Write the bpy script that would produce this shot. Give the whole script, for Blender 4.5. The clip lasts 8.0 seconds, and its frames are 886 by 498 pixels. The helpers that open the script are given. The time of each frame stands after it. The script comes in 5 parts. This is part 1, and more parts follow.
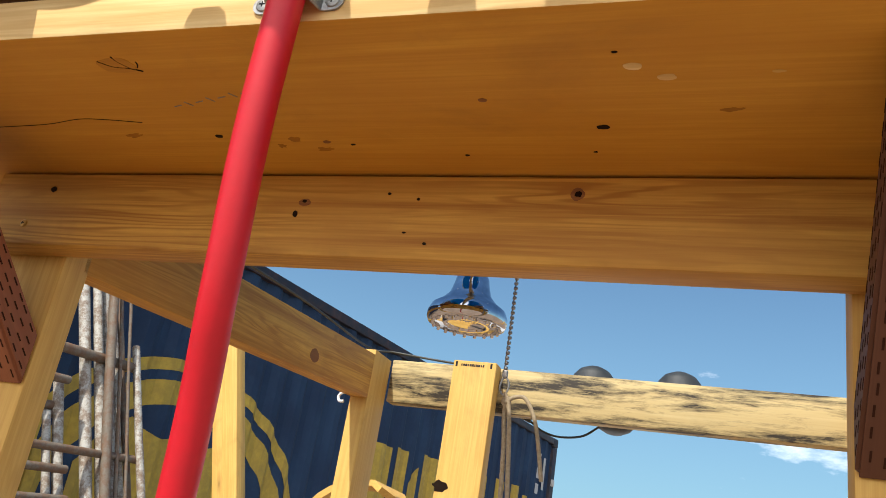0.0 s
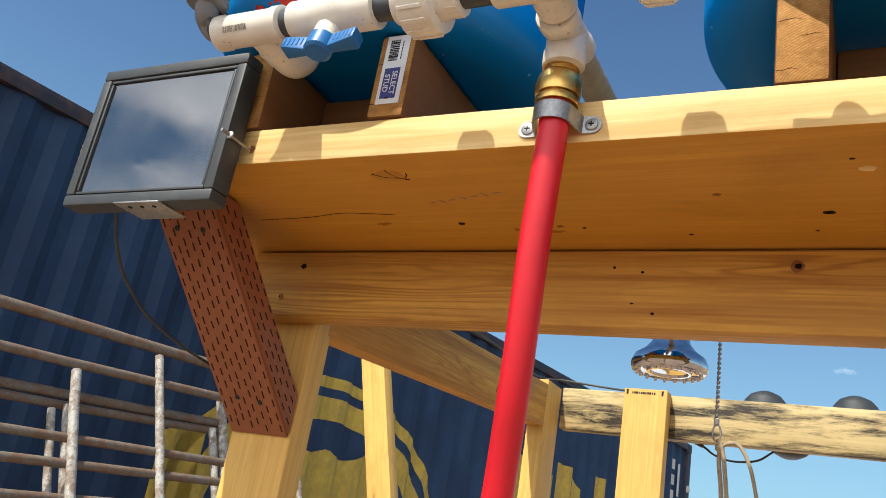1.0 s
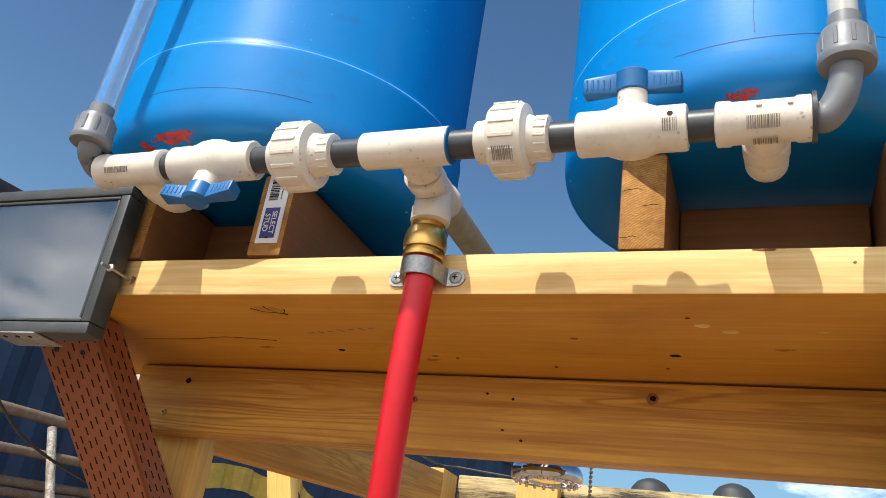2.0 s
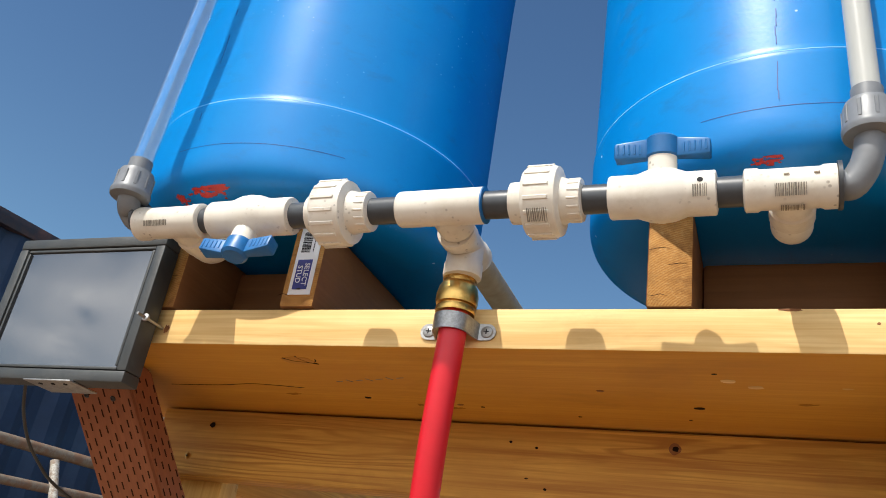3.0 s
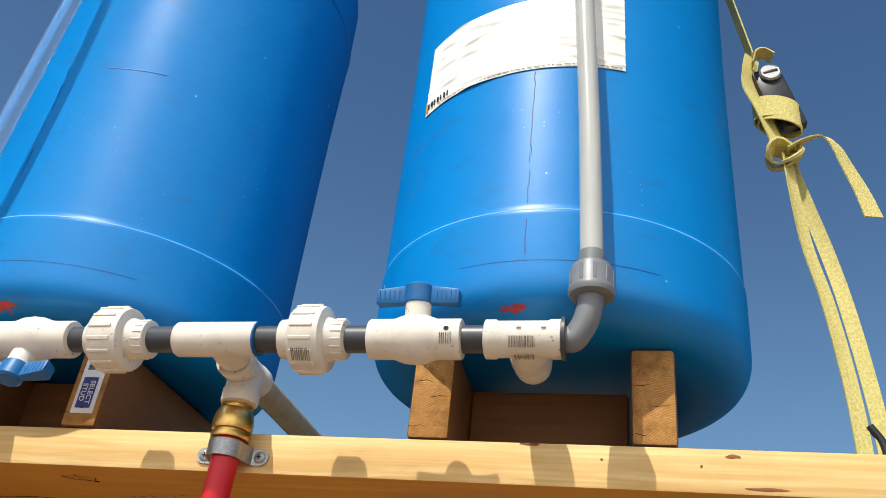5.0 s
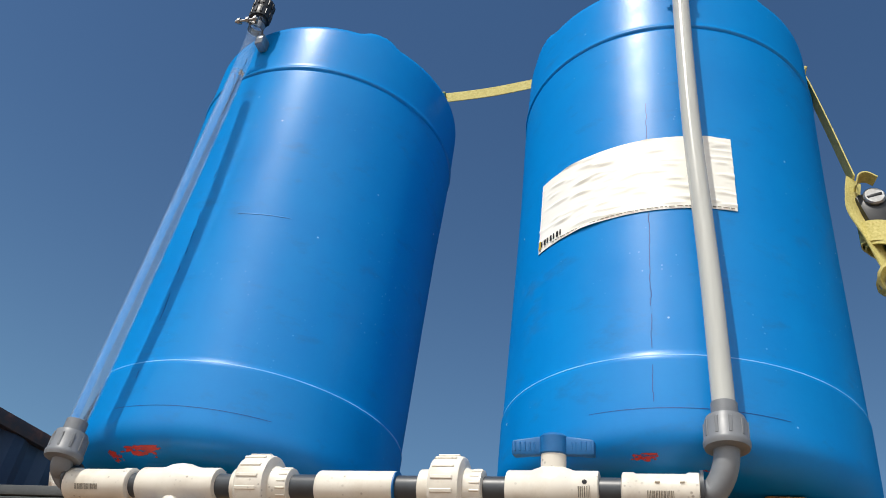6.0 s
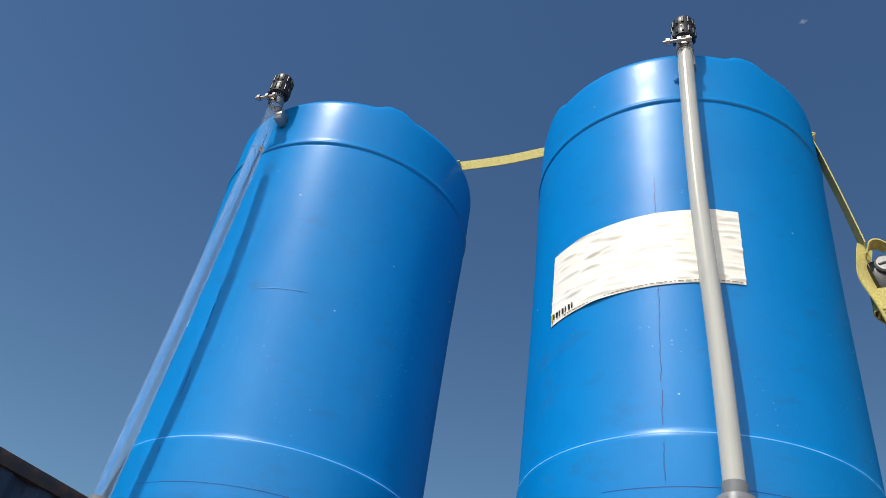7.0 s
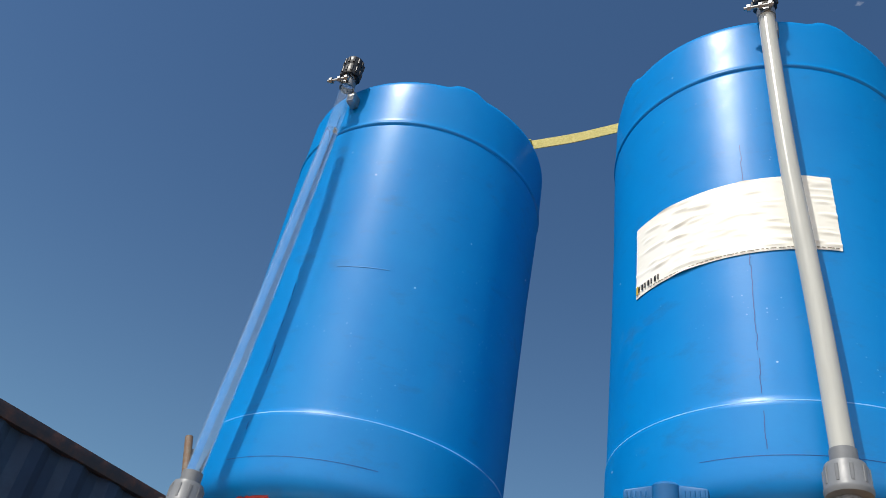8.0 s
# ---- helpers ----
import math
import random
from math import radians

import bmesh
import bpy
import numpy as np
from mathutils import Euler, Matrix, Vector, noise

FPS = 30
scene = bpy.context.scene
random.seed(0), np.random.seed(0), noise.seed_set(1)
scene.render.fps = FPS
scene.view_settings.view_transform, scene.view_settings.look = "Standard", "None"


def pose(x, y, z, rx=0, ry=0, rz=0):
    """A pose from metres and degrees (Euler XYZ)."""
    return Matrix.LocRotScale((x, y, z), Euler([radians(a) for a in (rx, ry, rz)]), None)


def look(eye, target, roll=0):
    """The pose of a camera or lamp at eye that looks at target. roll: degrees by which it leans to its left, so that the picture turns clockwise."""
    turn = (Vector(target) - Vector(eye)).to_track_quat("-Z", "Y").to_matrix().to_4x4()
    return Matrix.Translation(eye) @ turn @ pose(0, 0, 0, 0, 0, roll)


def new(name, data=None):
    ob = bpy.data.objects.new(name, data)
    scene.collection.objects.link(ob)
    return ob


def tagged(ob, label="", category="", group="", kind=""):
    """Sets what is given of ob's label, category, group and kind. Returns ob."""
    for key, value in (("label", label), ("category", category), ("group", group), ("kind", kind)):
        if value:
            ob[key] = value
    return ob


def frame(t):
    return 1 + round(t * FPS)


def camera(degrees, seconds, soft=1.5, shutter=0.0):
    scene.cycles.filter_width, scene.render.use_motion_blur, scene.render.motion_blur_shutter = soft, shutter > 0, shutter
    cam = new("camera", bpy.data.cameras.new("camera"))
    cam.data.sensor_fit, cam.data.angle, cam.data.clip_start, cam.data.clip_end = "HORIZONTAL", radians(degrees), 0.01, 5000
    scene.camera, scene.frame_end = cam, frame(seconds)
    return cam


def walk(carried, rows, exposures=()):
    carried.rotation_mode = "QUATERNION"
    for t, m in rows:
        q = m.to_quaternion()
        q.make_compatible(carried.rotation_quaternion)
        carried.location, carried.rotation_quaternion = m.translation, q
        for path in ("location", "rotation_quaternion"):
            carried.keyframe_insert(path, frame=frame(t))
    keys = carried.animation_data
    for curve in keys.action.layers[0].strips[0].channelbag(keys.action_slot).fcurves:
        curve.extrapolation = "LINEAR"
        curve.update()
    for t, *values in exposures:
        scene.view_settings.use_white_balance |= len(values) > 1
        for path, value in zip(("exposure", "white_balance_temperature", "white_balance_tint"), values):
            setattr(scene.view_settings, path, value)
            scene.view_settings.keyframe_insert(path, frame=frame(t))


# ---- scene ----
cam = camera(55.4, 8.0, soft=0.9)
PATH = [
    (0, (0.321, -0.417, 1.62), (-0.339, 1.335, 2.321), 9.6),
    (0.2, (0.350, -0.453, 1.613), (-0.378, 1.289, 2.270), 9.2),
    (0.5, (0.349, -0.492, 1.611), (-0.443, 1.228, 2.253), 9.3),
    (1, (0.253, -0.566, 1.632), (-0.654, 1.087, 2.298), 10.0),
    (1.5, (0.262, -0.604, 1.665), (-0.6, 1.048, 2.39), 9.7),
    (1.7, (0.306, -0.607, 1.692), (-0.445, 1.078, 2.464), 8.7),
    (2.8, (0.289, -0.641, 1.7), (-0.423, 1.012, 2.572), 9.0),
    (3, (0.286, -0.648, 1.703), (-0.436, 0.998, 2.58), 9.2),
    (3.5, (0.339, -0.646, 1.708), (-0.325, 1.014, 2.605), 8.3),
    (4, (0.37, -0.649, 1.698), (-0.184, 1.051, 2.594), 6.6),
    (4.5, (0.361, -0.66, 1.69), (-0.126, 1.053, 2.601), 6.5),
    (4.8, (0.365, -0.688, 1.732), (-0.058, 1.012, 2.698), 5.9),
    (5, (0.386, -0.7, 1.742), (-0.046, 0.949, 2.787), 6.8),
    (5.2, (0.374, -0.713, 1.747), (-0.091, 0.881, 2.861), 7.9),
    (6.3, (0.333, -0.799, 1.78), (-0.24, 0.693, 2.982), 8.9),
    (6.5, (0.343, -0.807, 1.781), (-0.233, 0.657, 3.017), 9.3),
    (7, (0.354, -0.812, 1.791), (-0.252, 0.628, 3.04), 9.6),
    (7.5, (0.334, -0.809, 1.778), (-0.347, 0.619, 3.0), 10.6),
    (8, (0.315, -0.804, 1.77), (-0.402, 0.605, 2.995), 11.1),
]
walk(cam, [(t, look(eye, target, roll)) for t, eye, target, roll in PATH], [(0.0, 0.40), (0.5, 0.46), (1.0, 0.46), (1.7, 0.42), (3.0, 0.32), (4.5, 0.25), (5.0, 0.17), (6.3, 0.0), (8.0, 0.0)])


# ---------------------------------------------------------------- light
SUN_DIR = Vector((0.32, 1.0, -1.46)).normalized()
world = bpy.data.worlds.new("sky")
scene.world = world
world.use_nodes = True
wn, wl = world.node_tree.nodes, world.node_tree.links
sky = wn.new("ShaderNodeTexSky")
sky.sky_type = 'NISHITA'
sky.sun_disc = False
sky.sun_elevation = math.asin(-SUN_DIR.z)
sky.sun_rotation = math.atan2(-SUN_DIR.x, -SUN_DIR.y)
sky.altitude = 2000
sky.air_density, sky.dust_density, sky.ozone_density = 1.0, 1.6, 3.0
wtc, wmp, wno, wrp, wmix = wn.new("ShaderNodeTexCoord"), wn.new("ShaderNodeMapping"), wn.new("ShaderNodeTexNoise"), wn.new("ShaderNodeValToRGB"), wn.new("ShaderNodeMix")
wl.new(wtc.outputs["Generated"], wmp.inputs[0])
wmp.inputs["Scale"].default_value, wmp.inputs["Location"].default_value = (1.0, 1.0, 2.6), (0.0, 0.0, 0.0)
wl.new(wmp.outputs[0], wno.inputs["Vector"])
wno.inputs["Scale"].default_value, wno.inputs["Detail"].default_value, wno.inputs["Roughness"].default_value = 4.4, 10, 0.60
# more cloud in the south, behind the walk
wsep, wma = wn.new("ShaderNodeSeparateXYZ"), wn.new("ShaderNodeMath")
wl.new(wtc.outputs["Generated"], wsep.inputs[0])
wma.operation = 'MULTIPLY_ADD'
wmin = wn.new("ShaderNodeMath")
wmin.operation = 'MINIMUM'
wmin.inputs[1].default_value = 0.0
wl.new(wsep.outputs["Y"], wmin.inputs[0])
wl.new(wmin.outputs[0], wma.inputs[0])
wma.inputs[1].default_value = -0.40
wl.new(wno.outputs["Fac"], wma.inputs[2])
wrp.color_ramp.elements[0].position, wrp.color_ramp.elements[1].position = 0.69, 0.88
wmix.data_type = 'RGBA'
wl.new(wrp.outputs[0], wmix.inputs[0])
wtint = wn.new("ShaderNodeMix")
wtint.data_type, wtint.blend_type = 'RGBA', 'MULTIPLY'
wtint.inputs[0].default_value, wtint.inputs[7].default_value = 1.0, (0.775, 1.0, 1.10, 1)
wl.new(sky.outputs[0], wtint.inputs[6])
# pale summer haze thickening towards the horizon
whz, whp, wham = wn.new("ShaderNodeMath"), wn.new("ShaderNodeMath"), wn.new("ShaderNodeMix")
whz.operation, whz.use_clamp = 'SUBTRACT', True
whz.inputs[0].default_value = 1.0
wl.new(wsep.outputs["Z"], whz.inputs[1])
whp.operation = 'POWER'
wl.new(whz.outputs[0], whp.inputs[0])
wlow = wn.new("ShaderNodeMath")
wlow.operation = 'MULTIPLY_ADD'
wl.new(whp.outputs[0], wlow.inputs[0])
wlow.inputs[1].default_value = 0.12
wl.new(wma.outputs[0], wlow.inputs[2])
wl.new(wlow.outputs[0], wrp.inputs[0])
whp.inputs[1].default_value = 3.9
wham.data_type = 'RGBA'
wl.new(whp.outputs[0], wham.inputs[0])
wl.new(wtint.outputs[2], wham.inputs[6])
wham.inputs[7].default_value = (2.6, 4.5, 5.0, 1)
wl.new(wham.outputs[2], wmix.inputs[6])
wmix.inputs[7].default_value = (15.0, 15.3, 15.8, 1)
wl.new(wmix.outputs[2], wn["Background"].inputs[0])
wn["Background"].inputs[1].default_value = 0.106
sun = new("sun", bpy.data.lights.new("sun", 'SUN'))
sun.data.energy, sun.data.angle, sun.data.color = 4.4, radians(0.5), (1.0, 0.95, 0.87)
sun.matrix_world = look((0, 0, 0), SUN_DIR)

# ---------------------------------------------------------------- materials
def nodes(name):
    m = bpy.data.materials.new(name)
    m.use_nodes = True
    t = m.node_tree
    return m, t.nodes, t.links, t.nodes["Principled BSDF"]


def texcoord(n, l, scale=(1, 1, 1), rand=True):
    tc, mp = n.new("ShaderNodeTexCoord"), n.new("ShaderNodeMapping")
    l.new(tc.outputs["Object"], mp.inputs[0])
    mp.inputs["Scale"].default_value = scale
    if rand:
        oi, sc = n.new("ShaderNodeObjectInfo"), n.new("ShaderNodeMath")
        sc.operation = 'MULTIPLY'
        sc.inputs[1].default_value = 37.0
        l.new(oi.outputs["Random"], sc.inputs[0])
        l.new(sc.outputs[0], mp.inputs["Location"])
    return mp.outputs[0]


def noise_tex(n, l, vec, scale, detail=4, rough=0.55, dist=0.0):
    x = n.new("ShaderNodeTexNoise")
    x.inputs["Scale"].default_value, x.inputs["Detail"].default_value = scale, detail
    x.inputs["Roughness"].default_value, x.inputs["Distortion"].default_value = rough, dist
    if vec is not None:
        l.new(vec, x.inputs["Vector"])
    return x.outputs["Fac"]


def ramp(n, l, fac, stops):
    r = n.new("ShaderNodeValToRGB")
    e = r.color_ramp.elements
    while len(e) < len(stops):
        e.new(0.5)
    for k, (p, c) in zip(e, stops):
        k.position, k.color = p, (*c, 1) if len(c) == 3 else c
    l.new(fac, r.inputs[0])
    return r.outputs[0]


def mixc(n, l, fac, a, b, mode='MIX'):
    m = n.new("ShaderNodeMix")
    m.data_type, m.blend_type = 'RGBA', mode
    for v, s in ((fac, 0), (a, 6), (b, 7)):
        if isinstance(v, (int, float)):
            m.inputs[s].default_value = v
        elif isinstance(v, tuple):
            m.inputs[s].default_value = (*v, 1)
        else:
            l.new(v, m.inputs[s])
    return m.outputs[2]


def bump(n, l, b, height, strength=0.3, dist=0.001):
    x = n.new("ShaderNodeBump")
    x.inputs["Strength"].default_value, x.inputs["Distance"].default_value = strength, dist
    l.new(height, x.inputs["Height"])
    l.new(x.outputs[0], b.inputs["Normal"])


def grey(v):
    return (v, v, v)


def wood(name, light, dark, knot=(0.10, 0.04, 0.015), ring=90.0, grain=1.0, dirt=0.0, rough=0.62, knots=3.2, cont=0.55, blotch=0.5):
    """Sawn softwood, grain along the piece's own x."""
    m, n, l, b = nodes(name)
    v = texcoord(n, l, (1, 1, 1))
    vs = texcoord(n, l, (0.9, 14, 14))
    vf = texcoord(n, l, (5, 260, 260))
    kv = texcoord(n, l, (knots, knots * 4.2, knots * 4.2))
    vo = n.new("ShaderNodeTexVoronoi")
    vo.inputs["Scale"].default_value = 1.0
    l.new(kv, vo.inputs["Vector"])
    # the rings bend round the knots
    near = n.new("ShaderNodeMapRange")
    near.inputs[1].default_value, near.inputs[2].default_value = 0.0, 0.42
    near.inputs[3].default_value, near.inputs[4].default_value = 1.0, 0.0
    l.new(vo.outputs["Distance"], near.inputs[0])
    flow = noise_tex(n, l, vs, 1.0, 3.5, 0.5, 0.25)
    add = n.new("ShaderNodeMath")
    add.operation = 'MULTIPLY_ADD'
    l.new(near.outputs[0], add.inputs[0])
    add.inputs[1].default_value = 0.16
    l.new(flow, add.inputs[2])
    mul = n.new("ShaderNodeMath")
    mul.operation = 'MULTIPLY'
    mul.inputs[1].default_value = ring * 1.6
    l.new(add.outputs[0], mul.inputs[0])
    sn = n.new("ShaderNodeMath")
    sn.operation = 'SINE'
    l.new(mul.outputs[0], sn.inputs[0])
    rings = n.new("ShaderNodeMapRange")
    rings.inputs[1].default_value, rings.inputs[2].default_value = -1, 1
    l.new(sn.outputs[0], rings.inputs[0])
    fine = noise_tex(n, l, vf, 1.0, 4, 0.65)
    lines = noise_tex(n, l, texcoord(n, l, (1.6, 75, 75)), 1.0, 5, 0.7, 0.15)
    broad = noise_tex(n, l, texcoord(n, l, (1, 2.2, 2.2)), 5.0, 5, 0.65)
    patch = noise_tex(n, l, texcoord(n, l, (2.0, 5, 5)), 3.0, 3, 0.5)
    mid = tuple(light[i] * (1 - cont) + dark[i] * cont for i in range(3))
    c = ramp(n, l, lines, [(0.34, light), (0.5, tuple(light[i] * 0.75 + dark[i] * 0.25 for i in range(3))), (0.66, mid)])
    # the rings show strongly only where the saw met them flat
    show = mixc(n, l, 1.0, ramp(n, l, rings.outputs[0], [(0.45, grey(0)), (0.95, grey(0.8))]), ramp(n, l, patch, [(0.40, grey(0.12)), (0.62, grey(1))]), 'MULTIPLY')
    c = mixc(n, l, show, c, mid)
    c = mixc(n, l, ramp(n, l, fine, [(0.40, grey(0)), (0.78, grey(0.6 * grain))]), c, dark)
    c = mixc(n, l, ramp(n, l, broad, [(0.38, grey(0)), (0.72, grey(blotch))]), c, tuple(0.25 * light[i] + 0.75 * dark[i] for i in range(3)))
    # handling dirt in soft smudges
    smudge = noise_tex(n, l, texcoord(n, l, (2.6, 4, 4)), 2.2, 7, 0.68, 0.4)
    c = mixc(n, l, ramp(n, l, smudge, [(0.54, grey(0)), (0.74, grey(0.32))]), c, tuple(dark[i] * 0.45 + 0.012 for i in range(3)))
    kn = ramp(n, l, vo.outputs["Distance"], [(0.0, grey(1)), (0.055, grey(0.85)), (0.075, grey(0.25)), (0.16, grey(0))])
    c = mixc(n, l, kn, c, knot)
    if dirt:
        d = noise_tex(n, l, texcoord(n, l, (3.2, 24, 24)), 1.5, 10, 0.74, 0.3)
        c = mixc(n, l, ramp(n, l, d, [(0.46, grey(0)), (0.53, grey(0.45 * dirt)), (0.60, grey(0.97 * dirt))]), c, (0.022, 0.018, 0.015))
    l.new(c, b.inputs["Base Color"])
    b.inputs["Roughness"].default_value = rough
    b.inputs["Specular IOR Level"].default_value = 0.3
    hh = mixc(n, l, 0.5, fine, lines)
    bump(n, l, b, hh, 0.25, 0.0006)
    return m


def plastic(name, col, col2=None, rough=0.4, spec=0.5, scale=60, dirt=None, amount=0.5, bumpy=0.1, sss=0.0, specks=0.0):
    m, n, l, b = nodes(name)
    v = texcoord(n, l)
    f = noise_tex(n, l, v, scale, 5, 0.6)
    c = mixc(n, l, ramp(n, l, f, [(0.35, grey(0)), (0.7, grey(1))]), col, col2 or tuple(x * 0.85 for x in col))
    if dirt:
        g = noise_tex(n, l, v, scale * 0.35, 8, 0.75)
        c = mixc(n, l, ramp(n, l, g, [(0.52, grey(0)), (0.75, grey(amount))]), c, dirt)
    if specks:
        vo = n.new("ShaderNodeTexVoronoi")
        vo.inputs["Scale"].default_value = 160
        l.new(v, vo.inputs["Vector"])
        gate = ramp(n, l, noise_tex(n, l, v, 34, 4, 0.65), [(0.50, grey(0)), (0.62, grey(specks))])
        dots = ramp(n, l, vo.outputs["Distance"], [(0.0, grey(1)), (0.16, grey(0.7)), (0.24, grey(0))])
        c = mixc(n, l, mixc(n, l, 1.0, dots, gate, 'MULTIPLY'), c, (0.14, 0.11, 0.075))
    l.new(c, b.inputs["Base Color"])
    r = ramp(n, l, f, [(0.3, grey(max(0, rough - 0.06))), (0.7, grey(rough + 0.08))])
    l.new(r, b.inputs["Roughness"])
    b.inputs["Specular IOR Level"].default_value = spec
    if sss:
        b.inputs["Subsurface Weight"].default_value = sss
        b.inputs["Subsurface Radius"].default_value = (0.006, 0.006, 0.005)
    bump(n, l, b, f, bumpy, 0.0005)
    return m


def metal(name, col, rough=0.3, rust=None, amount=0.8, scale=25, metallic=1.0):
    m, n, l, b = nodes(name)
    v = texcoord(n, l)
    f = noise_tex(n, l, v, scale * 4, 5, 0.6)
    c = mixc(n, l, ramp(n, l, f, [(0.3, grey(0)), (0.7, grey(1))]), col, tuple(x * 0.75 for x in col))
    b.inputs["Metallic"].default_value = metallic
    if rust:
        g = noise_tex(n, l, v, scale, 10, 0.72)
        mask = ramp(n, l, g, [(0.44, grey(0)), (0.56, grey(amount)), (0.7, grey(1))])
        c = mixc(n, l, mask, c, rust)
    l.new(c, b.inputs["Base Color"])
    b.inputs["Roughness"].default_value = rough
    bump(n, l, b, f, 0.15, 0.0004)
    return m


# Paler copy of PINE: sunlight on the plank's front edge is in the colour.
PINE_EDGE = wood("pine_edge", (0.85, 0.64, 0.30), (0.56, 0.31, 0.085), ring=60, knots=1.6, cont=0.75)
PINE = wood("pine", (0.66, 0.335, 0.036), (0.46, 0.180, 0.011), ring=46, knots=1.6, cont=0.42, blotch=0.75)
PINE_PALE = wood("pine_pale", (0.74, 0.475, 0.13), (0.52, 0.265, 0.05), ring=80, knots=2.0)
PINE_STAINED = wood("pine_stained", (0.64, 0.52, 0.26), (0.45, 0.31, 0.12), ring=80, dirt=1.0, knots=2.5, cont=0.4)
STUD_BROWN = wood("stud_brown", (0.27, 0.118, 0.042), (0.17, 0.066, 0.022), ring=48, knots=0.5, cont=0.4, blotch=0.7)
# Unseen top face, greyed to cut the orange bounce onto the drum bottoms.
PLANK_TOP = wood("unseen_plank_top", (0.22, 0.19, 0.15), (0.15, 0.125, 0.095), ring=46, knots=1.0, cont=0.4)


def end_grain():
    """The sawn end of a stud: growth rings round a far pith, saw fuzz, drying checks."""
    m, n, l, b = nodes("end_grain")
    v = texcoord(n, l)
    tc, mp = n.new("ShaderNodeTexCoord"), n.new("ShaderNodeMapping")
    l.new(tc.outputs["Object"], mp.inputs[0])
    mp.inputs["Location"].default_value = (0, 0.035, 0.075)
    w = n.new("ShaderNodeTexWave")
    w.wave_type, w.rings_direction = 'RINGS', 'X'
    w.inputs["Scale"].default_value, w.inputs["Distortion"].default_value = 150, 2.5
    w.inputs["Detail"].default_value, w.inputs["Detail Scale"].default_value = 3, 0.6
    l.new(mp.outputs[0], w.inputs["Vector"])
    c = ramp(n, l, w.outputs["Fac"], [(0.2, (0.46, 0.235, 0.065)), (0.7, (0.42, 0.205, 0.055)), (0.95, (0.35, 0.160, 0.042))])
    fuzz = noise_tex(n, l, texcoord(n, l, (300, 300, 900)), 1.0, 4, 0.7)
    c = mixc(n, l, ramp(n, l, fuzz, [(0.5, grey(0)), (0.75, grey(0.55))]), c, (0.62, 0.42, 0.18))
    blot = noise_tex(n, l, v, 45, 6, 0.7)
    c = mixc(n, l, ramp(n, l, blot, [(0.46, grey(0)), (0.68, grey(0.75))]), c, (0.17, 0.070, 0.020))
    l.new(c, b.inputs["Base Color"])
    b.inputs["Roughness"].default_value = 0.8
    b.inputs["Specular IOR Level"].default_value = 0.2
    bump(n, l, b, mixc(n, l, 0.5, fuzz, blot), 0.5, 0.0012)
    return m


